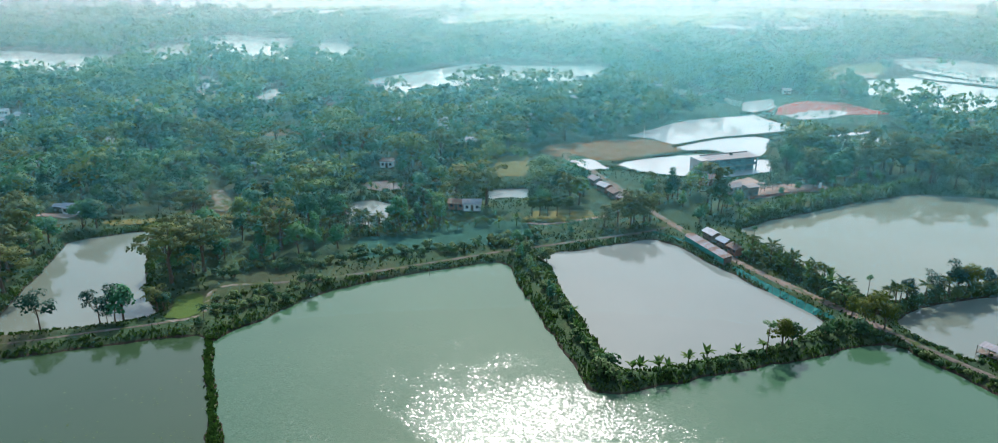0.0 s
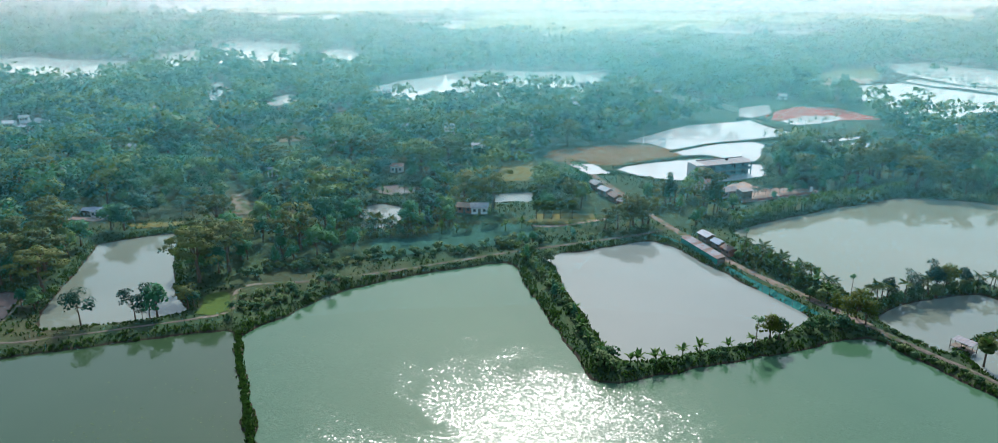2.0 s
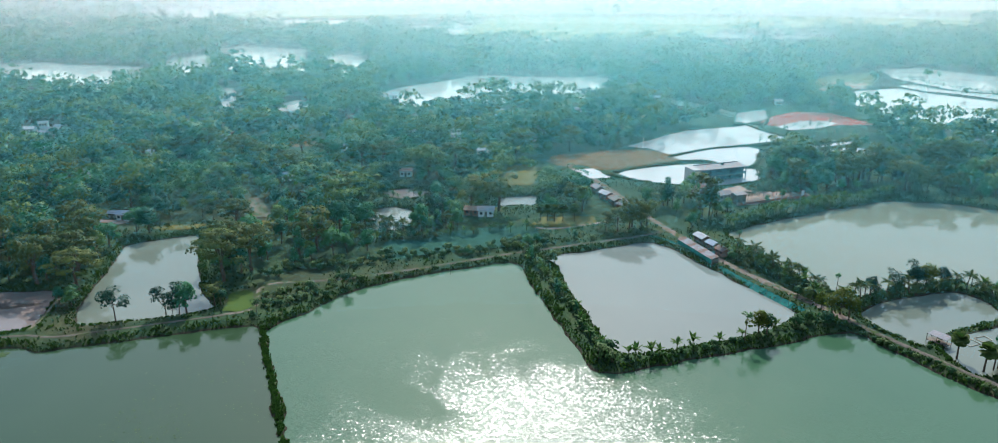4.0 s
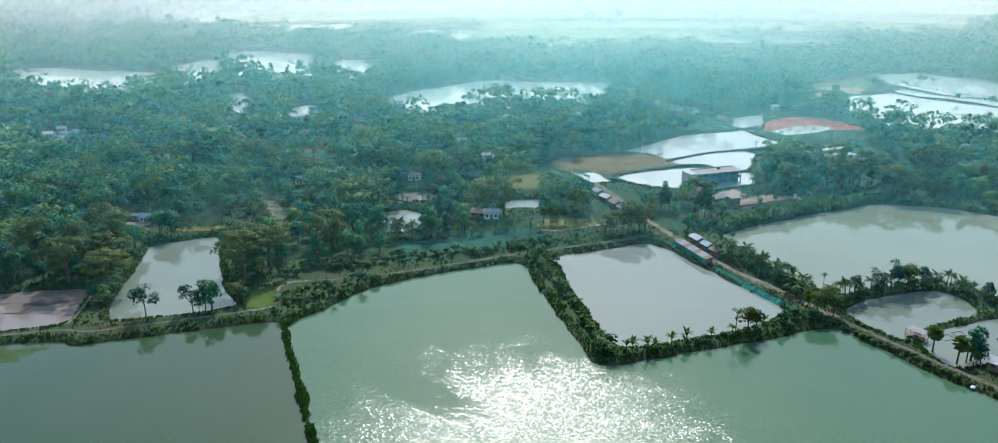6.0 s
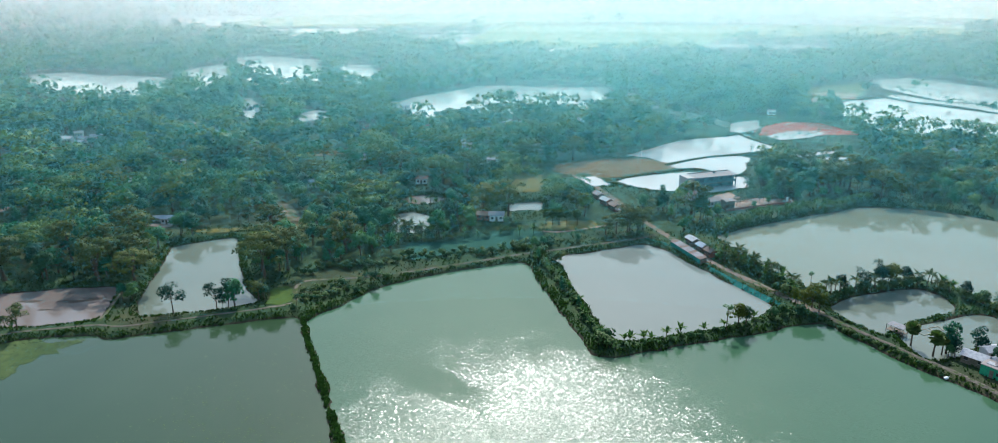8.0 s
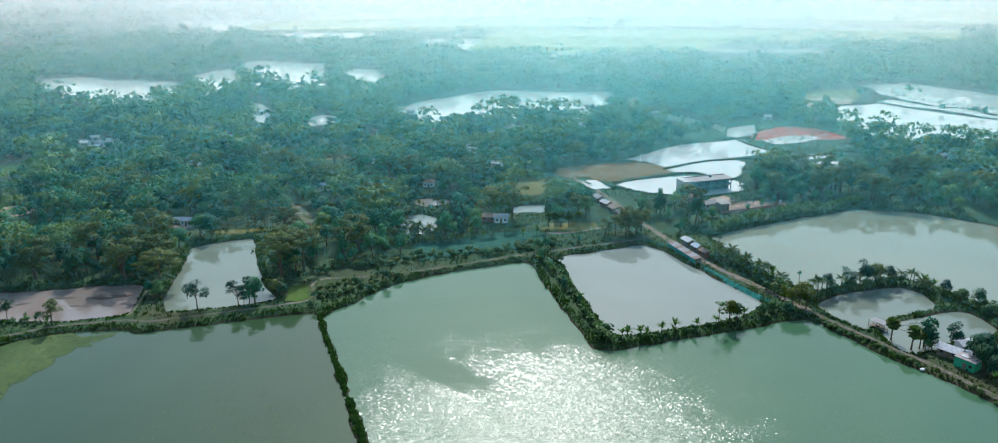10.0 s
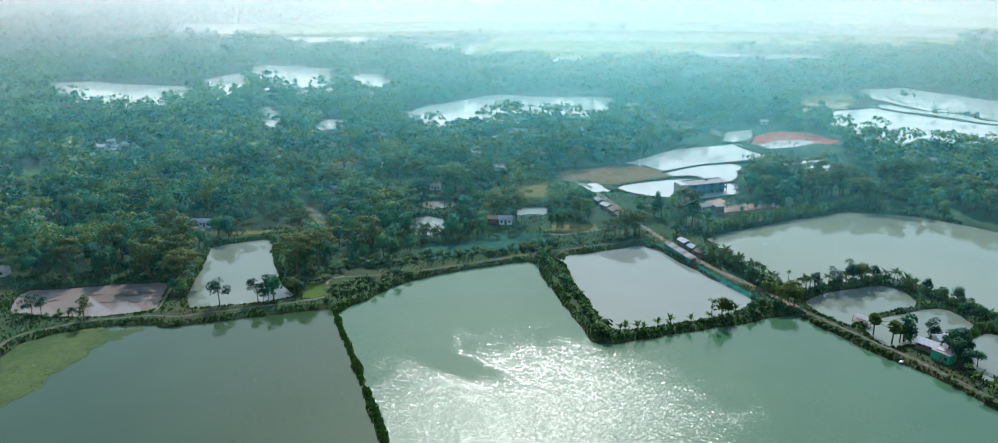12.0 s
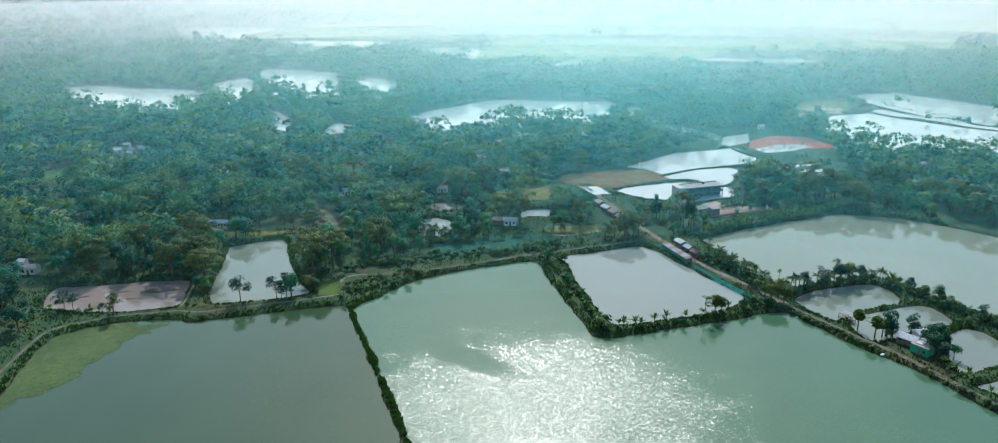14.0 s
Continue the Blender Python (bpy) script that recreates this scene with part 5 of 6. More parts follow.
for _ in range(70):
    k = srnd.uniform()
    x, y = -104 + 84 * k, 40 + 40 * k + srnd.uniform(-7, 3)
    if pond_distance(np.array([x]), np.array([y]))[0] < -4 and np.min(np.hypot(PATH_PLACES[:, 0] - x, PATH_PLACES[:, 1] - y)) > 3:
        plant_shrub(float(x), float(y), float(srnd.uniform(0.6, 1.3)), 1.0)
for _ in range(40):
    x, y = srnd.uniform(-212, -182), srnd.uniform(-70, -8)
    if np.min(np.hypot(PATH_PLACES[:, 0] - x, PATH_PLACES[:, 1] - y)) > 4 and pond_distance(np.array([x]), np.array([y]))[0] < -4:
        plant_shrub(float(x), float(y), float(srnd.uniform(0.7, 1.4)), 1.0)
for _ in range(34):
    x, y = srnd.uniform(-222, -186), srnd.uniform(-75, 0)
    if not (x < -206 and y > -20) and np.min(np.hypot(PATH_PLACES[:, 0] - x, PATH_PLACES[:, 1] - y)) > 7 and pond_distance(np.array([x]), np.array([y]))[0] < -6:
        plant_tree("mango", float(x), float(y), float(srnd.uniform(0.6, 1.15)), "dense dark green tree in a shady grove")
plant_grove(66, 104, 160, 184, 24, 0.95, 1.25, 61)
for x, y, sz in ((-119, 95, 0.75), (-117, 99, 0.85), (-120.5, 101, 0.7)):
    plant_tree("golden", x, y, sz, "pale yellow-green bamboo-like clump beside a bare clearing")
# old rain trees standing out of the woods
for k, (x, y) in enumerate([(-220.7, 149.8), (-206.5, 147.7), (-201, 159), (-195, 162), (-188, 171), (-166, 160), (-155, 156), (-109, 157), (-98, 152), (-97, 169), (-76.9, 148.7), (-67, 156), (-143, 173), (-128, 167), (-136.7, 141.5), (-211.5, 105.2), (-210.0, 91.0), (-234.7, 97.4), (-233.8, 107.6), (-179.4, 94.7), (-176.8, 62.0), (-100.8, 104.4), (-43, 178), (-33, 207), (-20, 201), (-84, 194), (-67, 211), (99, 157), (115, 152), (136, 174), (157, 195), (154, 163)]):
    plant_tree("rain", x, y, 0.82 + 0.05 * (k * 7 % 6), "old rain tree with a broad flat olive crown above the woods")
# bananas and low trees on the bank behind the large pond
plant_row([(39, 99), (54, 111), (70, 122), (86, 132), (108, 146)], 1.25, 0.8, [(6, lambda x, y: plant_banana(x, y, u(0.9, 1.3))), (1, lambda x, y: plant_shrub(x, y, u(0.6, 1.0)))])
plant_row([(41, 102), (54, 114), (70, 125), (88, 136)], 1.9, 1.0, [(6, lambda x, y: plant_banana(x, y, u(0.9, 1.3))), (2, lambda x, y: plant_shrub(x, y, u(0.8, 1.2)))])
plant_row([(51, 131), (62, 138), (74, 145)], 3.0, 0.5, [(1, lambda x, y: plant_tree("airy", x, y, u(0.5, 0.65), "young tree in the sandy yard"))])
plant_row([(24, 98), (34, 108), (44, 118)], 3.2, 1.6, [(3, lambda x, y: plant_tree("round", x, y, u(0.5, 0.8))), (1, lambda x, y: plant_palm(x, y, u(0.8, 1.0)))])
for x, y, s in ((13, 128, 0.6), (19, 122, 0.65), (42, 120, 0.6), (48, 128, 0.5), (16, 114, 0.6)):
    plant_tree("umbrella" if x % 3 else "round", x, y, s, "leafy spreading tree beside the village road")
for x, y, s in ((58, 129, 0.42), (65, 135, 0.45), (71, 139, 0.48), (79, 154, 0.6), (85, 151, 0.6), (90, 149, 0.65), (96, 150, 0.6)):
    plant_tree("round", x, y, s, "dense dark green tree beside the sandy yard")
for x, y, s in ((121, 146, 0.8), (129, 144, 0.85), (138, 140, 0.9), (117, 153, 0.8), (146, 138, 0.8)):
    plant_tree("umbrella" if x % 2 else "round", x, y, s, "broad dark tree on the far pond bank")
# palms and thin trees in front of the flooded plots, and between them
plant_row([(-90, 92), (-82, 84), (-72, 76), (-62, 76)], 2.0, 0.8, [(3, lambda x, y: plant_palm(x, y, u(0.8, 1.15))), (2, lambda x, y: plant_tree("airy", x, y, u(0.5, 0.75))), (2, lambda x, y: plant_banana(x, y, u(1.0, 1.4)))])
plant_row([(-96, 116), (-84, 115.5), (-72, 114), (-62, 108)], 2.6, 0.7, [(2, lambda x, y: plant_banana(x, y, u(0.9, 1.3))), (3, lambda x, y: plant_shrub(x, y, u(0.7, 1.2))), (1, lambda x, y: plant_palm(x, y, u(0.7, 0.9)))])
plant_row([(-64, 106), (-62, 92), (-60, 80)], 2.2, 0.9, [(2, lambda x, y: plant_banana(x, y, u(0.9, 1.3))), (2, lambda x, y: plant_tree("airy", x, y, u(0.5, 0.8)))])
for x, y, sz in ((-80, 88, 0.7), (-76, 84, 0.85), (-71, 82, 0.75), (-84, 94, 0.7), (-69, 88, 0.6)):
    plant_palm(x, y, sz, "coconut palm standing in a flooded plot")
plant_row([(-92, 66), (-80, 72), (-66, 78), (-56, 84)], 3.2, 1.4, [(2, lambda x, y: plant_palm(x, y, u(0.8, 1.1))), (3, lambda x, y: plant_tree("airy", x, y, u(0.6, 0.85)))])


# ---- grass and floating weed ----
def tufts(x, y, z, tall, rnd, blades=3):
    n = len(x)
    V, T = [], []
    tint = np.clip(rnd.normal(0.45, 0.25, n), 0, 1)
    for _ in range(blades):
        w, h = rnd.uniform(0, 6.283, n), tall * rnd.uniform(0.5, 1.2, n)
        dx, dy, half = np.cos(w), np.sin(w), 0.22 * h + 0.08
        lx, ly = rnd.normal(0, 0.3, n) * h, rnd.normal(0, 0.3, n) * h
        b = np.stack([np.stack([x - dx * half, y - dy * half, z - 0.1], 1), np.stack([x + dx * half, y + dy * half, z - 0.1], 1),
                      np.stack([x + dx * half * 0.6 + lx, y + dy * half * 0.6 + ly, z + h], 1), np.stack([x - dx * half * 0.6 + lx, y - dy * half * 0.6 + ly, z + h * 0.9], 1)], 1)
        V.append(b.reshape(-1, 3))
        T.append(np.repeat(tint, 4))
    return np.vstack(V), np.concatenate(T)


def build_grass():
    rnd = np.random.default_rng(5)
    x, y = rnd.uniform(-215, 150, 330000), rnd.uniform(-80, 160, 330000)
    d = pond_distance(x, y)
    edge = (d < -0.05) & (d > -2.4)
    other = (d <= -2.2) & (d > -14) & (rnd.uniform(size=d.shape) < 0.18 * (0.3 + vnoise(x, y, 0.15, 8)))
    ok = (edge & (rnd.uniform(size=d.shape) < 0.75)) | other
    x, y, d = x[ok], y[ok], d[ok]
    keep = np.ones(len(x), bool)
    for px, py in np.vstack([along(p[3], 1.0) for p in PATHS]):
        keep &= (x - px) ** 2 + (y - py) ** 2 > 1.0
    for f in FIELDS[:6]:
        keep &= inside_distance(x, y, np.array(f[3], float)) < 0
    x, y, d = x[keep], y[keep], d[keep]
    V, T = tufts(x, y, np.maximum(land(x, y), 0), 0.30 + 0.5 * vnoise(x, y, 0.3, 14), rnd)
    tagged(new("grass", mesh_of("grass", V, np.arange(len(V)).reshape(-1, 4), GRASS_BLADES, tint=T)), "rough green and straw-coloured grass on dikes and banks", "grass", kind="stuff")
    # the narrow overgrown dike between the two near ponds
    p = along([(-88.5, 8), (-82.5, -3.5), (-75.3, -15.5), (-68.3, -28.5), (-60.3, -42.5), (-52.3, -57.5), (-46.3, -69.5), (-37.3, -87.5), (-22.3, -119)], 0.04)
    p = p + rnd.normal(0, 0.34, p.shape)
    p = p[vnoise(p[:, 0], p[:, 1], 0.45, 27) > 0.22]
    V, T = tufts(p[:, 0], p[:, 1], np.maximum(land(p[:, 0], p[:, 1]), 0), 0.2 + 0.65 * vnoise(p[:, 0], p[:, 1], 0.35, 15), rnd)
    tagged(new("reeds", mesh_of("reeds", V, np.arange(len(V)).reshape(-1, 4), GRASS_BLADES, tint=T * 0.6)), "tall dark weeds crowding a narrow dike", "reeds", kind="stuff")


build_grass()


def build_weed():
    rnd = np.random.default_rng(6)
    area = rounded([(-176, -58), (-181, -40), (-182, -26), (-164, -14), (-150, -14), (-143, -12), (-147, -22), (-149, -34), (-152, -52), (-158, -72), (-164, -78)], 2)
    x, y = rnd.uniform(-182, -138, 60000), rnd.uniform(-105, -8, 60000)
    d = inside_distance(x, y, area) + (vnoise(x, y, 0.12, 17) - 0.5) * 5 + (vnoise(x, y, 0.5, 18) - 0.5) * 3
    ok = (d > 0) & (pond_distance(x, y) > 0.1) & (rnd.uniform(size=d.shape) < np.clip(0.25 + d * 0.25, 0, 1))
    x, y = x[ok], y[ok]
    n = len(x)
    s, w = rnd.uniform(0.18, 0.5, n), rnd.uniform(0, 6.283, n)
    V = []
    for k in range(4):
        a = w + k * math.pi / 2 + rnd.uniform(-0.3, 0.3, n)
        V.append(np.stack([x + s * np.cos(a), y + s * np.sin(a), 0.03 + rnd.uniform(0, 0.03, n)], 1))
    T = np.clip(vnoise(x, y, 0.1, 19) + rnd.normal(0, 0.15, n), 0, 1)
    V = np.stack(V, 1).reshape(-1, 3)
    tagged(new("duckweed", mesh_of("duckweed", V, np.arange(len(V)).reshape(-1, 4), WEED, tint=np.repeat(T, 4))), "mat of light green floating weed on the pond", "water weed", kind="stuff")


build_weed()


def build_specks():
    """Loose leaves and foam afloat on the near pond."""
    rnd = np.random.default_rng(8)
    x, y = rnd.normal(-84, 11, 700), rnd.normal(-42, 16, 700)
    ok = (pond_distance(x, y) > 0.5) & (vnoise(x, y, 0.14, 33) > 0.42)
    x, y = x[ok], y[ok]
    n, V = len(x), []
    s, w = rnd.uniform(0.06, 0.2, n), rnd.uniform(0, 6.283, n)
    for k in range(4):
        V.append(np.stack([x + s * np.cos(w + k * 1.571) * 1.5, y + s * np.sin(w + k * 1.571), 0.02 + rnd.uniform(0, 0.02, n)], 1))
    V = np.stack(V, 1).reshape(-1, 3)
    tagged(new("floating_leaves", mesh_of("floating_leaves", V, np.arange(len(V)).reshape(-1, 4), WEED, tint=np.repeat(rnd.uniform(0, 1, n), 4))), "scattered leaves floating on the pond", "leaves", kind="stuff")


build_specks()


def mud_bank(x, y, rx, ry, turn):
    V, F = [(0, 0, 0.16)], []
    rnd = np.random.default_rng(int(abs(x)))
    n = 22
    for ring, (k, z) in enumerate(((0.55, 0.12), (1.0, -0.08))):
        for i in range(n):
            w = 2 * math.pi * i / n
            q = k * (1 + 0.22 * math.sin(3 * w + x) + 0.12 * rnd.uniform(-1, 1))
            V.append((rx * q * math.cos(w), ry * q * math.sin(w), z))
    for i in range(n):
        j = (i + 1) % n
        F.append((0, 1 + i, 1 + j))
        F.append((1 + i, 1 + n + i, 1 + n + j, 1 + j))
    ob = new("mud_bank", mesh_of("mud_bank", V, F, DARK_MUD, True))
    ob.matrix_basis = pose(x, y, 0.02, 0, 0, turn)
    tagged(ob, "low dark mud bank showing in the shallow pond", "mud bank", kind="structure")


DARK_MUD = soil_material("dark_wet_mud", (0.06, 0.05, 0.04), (0.12, 0.10, 0.085), 0.6)
for args in ((-163, 11, 6.5, 1.5, 12), (-158, 13.5, 4.5, 1.0, 5), (-176, 9, 5.0, 1.0, 14), (-186, 3, 3.0, 0.8, 30), (-168, 4, 2.5, 0.6, 10)):
    mud_bank(*args)


# ---- buildings ----
def at_place(name, x, y, turn, z=None):
    ob = new(name)
    ob.matrix_basis = pose(x, y, ground_at(x, y) if z is None else z, 0, 0, turn)
    return ob


def gable_mesh(l, w, z, rise, over, mat, thick=0.07):
    """A ridged corrugated roof over a plan l by w; the ridge runs along x."""
    V, F = [], []
    n = max(8, int(l / 0.35) * 2)
    for side in (-1, 1):
        base = len(V)
        for k in range(n + 1):
            x = -l / 2 - over + (l + 2 * over) * k / n
            d = 0.035 * (k % 2)
            V += [(x, 0, z + rise + d), (x, side * (w / 2 + over), z - over * rise / (w / 2) + d), (x, side * (w / 2 + over), z - over * rise / (w / 2) + d - thick), (x, 0, z + rise + d - thick)]
        for k in range(n):
            a = base + 4 * k
            for i, j in ((0, 1), (1, 2), (2, 3)):
                F.append((a + i, a + j, a + 4 + j, a + 4 + i))
    return mesh_of("roof", V, F, mat)


def house(x, y, turn, l, w, h, wall, roof, label, rise=None, door_side=-1):
    ob = at_place("house", x, y, turn)
    t = 0.2
    rise = w * 0.22 if rise is None else rise
    bm = bmesh.new()
    box(bm, -l / 2, -w / 2, -0.4, l / 2, -w / 2 + t, h)
    box(bm, -l / 2, w / 2 - t, -0.4, l / 2, w / 2, h)
    box(bm, -l / 2, -w / 2 + t, -0.4, -l / 2 + t, w / 2 - t, h)
    box(bm, l / 2 - t, -w / 2 + t, -0.4, l / 2, w / 2 - t, h)
    for sx in (-1, 1):
        a = [bm.verts.new((sx * (l / 2 - 0.02), yy, zz)) for yy, zz in ((-w / 2, h), (w / 2, h), (0, h + rise * 0.98))]
        b = [bm.verts.new((sx * (l / 2 - t), yy, zz)) for yy, zz in ((-w / 2, h), (w / 2, h), (0, h + rise * 0.98))]
        bm.faces.new(a)
        bm.faces.new(b[::-1])
        for i in range(3):
            j = (i + 1) % 3
            bm.faces.new((a[i], b[i], b[j], a[j]))
    me = bpy.data.meshes.new("wall")
    bm.to_mesh(me)
    bm.free()
    me.materials.append(wall)
    part("wall", me, ob)
    part("roof", gable_mesh(l, w, h + 0.04, rise, 0.45, roof), ob, "weathered corrugated sheet roof")
    part("door", box_mesh("door", TIMBER, (-0.45, -w / 2 - 0.05, 0, 0.45, -w / 2 + 0.02, 2.0)), ob)
    for wx in (-l * 0.3, l * 0.3):
        win = part("window", box_mesh("window", DARK, (wx - 0.45, -w / 2 - 0.03, 1.0, wx + 0.45, -w / 2 + 0.02, 1.9)), ob)
        part("sill", box_mesh("sill", CONCRETE, (wx - 0.55, -w / 2 - 0.12, 0.92, wx + 0.55, -w / 2, 0.99)), win)
    return tagged(ob, label, "house", "village houses")


def school(x, y, turn):
    ob = at_place("school_building", x, y, turn)
    L, W, H = 21.5, 7.0, 2.75
    part("wall", box_mesh("wall", BLUE_WALL, (0, 2.0, -0.5, L, W, 2 * H)), ob, "blue plastered wall, veranda shade put into its colour")
    part("stair_tower", box_mesh("stair_tower", GREY_WALL, (-3.6, 0.0, -0.5, 0.0, W, 2 * H + 0.35)), ob, "pale plastered stair tower")
    for k in range(2):
        part("floor_slab", box_mesh("floor_slab", CONCRETE, (0, 0, k * H - 0.22, L, 2.0, k * H)), ob)
    part("roof", box_mesh("roof", CONCRETE, (-0.1, -0.5, 2 * H, L + 0.5, W + 0.4, 2 * H + 0.25)), ob, "flat pinkish concrete roof slab")
    part("parapet", box_mesh("parapet", CONCRETE, (0.2, W - 0.1, 2 * H + 0.25, L, W + 0.1, 2 * H + 0.6)), ob)
    part("water_tank", box_mesh("water_tank", DARK, (12.2, 4.2, 2 * H + 0.25, 13.2, 5.2, 2 * H + 1.2), bevel=0.12), ob)
    n = 9
    col = box_mesh("column", BLUE_WALL, (-0.16, 0.02, 0, 0.16, 0.34, H - 0.22))
    rail = box_mesh("railing", BLUE_WALL, (0.2, 0.05, 0, L / n - 0.2, 0.15, 0.9))
    door = box_mesh("door", DARK, (0.4, 1.94, 0, 1.4, 2.02, 2.1))
    win = box_mesh("window", DARK, (1.7, 1.94, 0.9, 2.3, 2.02, 2.0))
    for k in range(2):
        for i in range(n + 1):
            part("column", col, ob).location = (min(i * L / n, L - 0.17) + (0.17 if i == 0 else 0), 0, k * H)
            if i < n:
                if k:
                    part("railing", rail, ob).location = (i * L / n, 0, H)
                part("door" if i % 2 == 0 else "window", door if i % 2 == 0 else win, ob).location = (i * L / n, 0, k * H)
    return tagged(ob, "two-storey pale blue building with open verandas and flat roof", "building")


school(36.25, 152.55, 25.5)
house(34.5, 140, 30, 7, 4.5, 2.8, GREY_WALL, TIN_OLD, "low grey house with a rusted tin roof near the yard")
house(42, 131.5, 30, 6, 4, 2.6, GREY_WALL, CONCRETE, "low grey house with a pale roof beside the yard")


def yard_wall():
    a, b = Vector((46.4, 123.6, 0)), Vector((74.7, 138.3, 0))
    ob = at_place("yard_wall", a.x, a.y, math.degrees(math.atan2(b.y - a.y, b.x - a.x)), 1.1)
    n, L = 11, (b - a).length
    panel = box_mesh("wall_panel", BRICK, (0.14, -0.1, -0.5, L / n - 0.14, 0.1, 1.0))
    post = box_mesh("pillar", CONCRETE, (-0.15, -0.15, -0.5, 0.15, 0.15, 1.2))
    for i in range(n + 1):
        part("pillar", post, ob).location = (i * L / n, 0, 0)
        if i < n:
            part("wall_panel", panel, ob).location = (i * L / n, 0, 0)
    tagged(ob, "low brick boundary wall with pillars round the yard", "wall")


yard_wall()


def long_shed():
    """The duck shed on posts beside the square pond, with a low lean-to roof in sheets."""
    ob = at_place("pond_shed", 26.7, 73.2, -62.7, 0.6)
    L, W = 19.0, 2.5
    part("wall", box_mesh("wall", NET, (-L / 2, -W / 2, 0.3, L / 2, -W / 2 + 0.06, 1.9)), ob, "turquoise sheeting and netting wall")
    part("back_wall", box_mesh("back_wall", TIMBER, (-L / 2, W / 2 - 0.08, -0.2, L / 2, W / 2, 2.4)), ob)
    part("end_wall", box_mesh("end_wall", TIMBER, (L / 2 - 0.08, -W / 2 + 0.07, 0.1, L / 2, W / 2 - 0.09, 1.9)), ob)
    part("floor", box_mesh("floor", TIMBER, (-L / 2, -W / 2, 0.12, L / 2, W / 2, 0.26)), ob)
    post = box_mesh("post", TIMBER, (-0.07, -0.07, -1.6, 0.07, 0.07, 1.9))
    n = 10
    sheet_me = gable_like(L / n, W + 0.5)
    for i in range(n + 1):
        part("post", post, ob).location = (-L / 2 + i * L / n, -W / 2 + 0.1, 0.0)
        if i < n:
            s = part("roof_sheet", sheet_me if i % 3 else sheet_old, ob)
            s.matrix_basis = pose(-L / 2 + (i + 0.5) * L / n, 0, 2.25 + 0.02 * (i % 2), 9, 0, 0)
    tagged(ob, "long low tin-roofed shed with turquoise netting at the pond edge", "shed")


def gable_like(l, w, mat=None):
    V, F = [], []
    n = 12
    for k in range(n + 1):
        x, d = -l / 2 - 0.03 + (l + 0.06) * k / n, 0.04 * (k % 2)
        V += [(x, -w / 2, d), (x, w / 2, d), (x, w / 2, d - 0.05), (x, -w / 2, d - 0.05)]
    for k in range(n):
        a = 4 * k
        for i, j in ((0, 1), (1, 2), (2, 3), (3, 0)):
            F.append((a + i, a + j, a + 4 + j, a + 4 + i))
    return mesh_of("roof_sheet", V, F, mat or TIN_GREY)


sheet_old = gable_like(1.9, 3.0, TIN_DULL)
long_shed()
house(29.0, 82.6, -62, 4.4, 2.8, 2.4, TIMBER, TIN, "small roadside hut with a shiny tin roof")
house(31.8, 77.0, -60, 3.4, 2.6, 2.2, TIMBER, TIN_BLUE, "small roadside hut with a bluish tin roof")
house(34.2, 72.0, -60, 3.4, 2.8, 2.2, BRICK, TIN_OLD, "small brick hut with a rusted tin roof")


def net_fence(line, label):
    p = along(line, 2.6)
    ob = new("net_fence")
    ob.matrix_basis = pose(p[0][0], p[0][1], 0)
    post = mesh_of("post", *tube([(0, 0, -1.2), (0.02, 0.01, 0.6), (0, 0, 1.35)], [0.06, 0.05, 0.045], 5), TIMBER)
    for q in p:
        part("post", post, ob).location = (q[0] - p[0][0], q[1] - p[0][1], 0.3)
    f = along(line, 0.65)
    t = np.gradient(f, axis=0)
    t /= np.linalg.norm(t, axis=1)[:, None]
    V, F = [], []
    for k, (x, y) in enumerate(f - p[0]):
        # the net slopes up the bank from the water's edge, sagging between the posts
        sag, wave = 0.10 * math.sin(k * 1.57), 0.15 * math.sin(k * 0.83) + 0.1 * math.sin(k * 2.1)
        nx, ny = -t[k][1], t[k][0]
        V += [(x - nx * 0.2, y - ny * 0.2, 0.02), (x + nx * (0.45 + wave), y + ny * (0.45 + wave), 0.62 + 0.4 * sag), (x + nx * 1.0, y + ny * 1.0, 1.4 + sag),
              (x + nx * 1.03, y + ny * 1.03, 1.37 + sag), (x - nx * 0.16, y - ny * 0.16, -0.02)]
    for k in range(len(f) - 1):
        a = 5 * k
        for i in range(4):
            F.append((a + i, a + 5 + i, a + 6 + i, a + 1 + i))
    part("net", mesh_of("net", V, F, NET), ob, "sagging turquoise net")
    tagged(ob, label, "fence")


net_fence([(31.5, 62), (36.5, 53.5), (42.5, 44.5), (50, 33.5)], "turquoise net fence on posts along the pond bank")
net_fence([(12, 86), (17, 83), (20.5, 79.5)], "turquoise net fence on posts at the pond corner")

# the compound on the near dike
house(91.6, 4.4, -42, 5.4, 3.8, 2.3, TIMBER, TIN, "dike house with a bright silver tin roof")
house(95.2, 3.0, 12, 3.2, 2.6, 2.1, TIMBER, TIN_BLUE, "small dark shed with a tilted blue-grey roof beside the dike house")
house(97.6, 8.6, 20, 6.0, 3.0, 2.6, WHITE_WALL, TIN, "long white outbuilding with a pale tin roof")


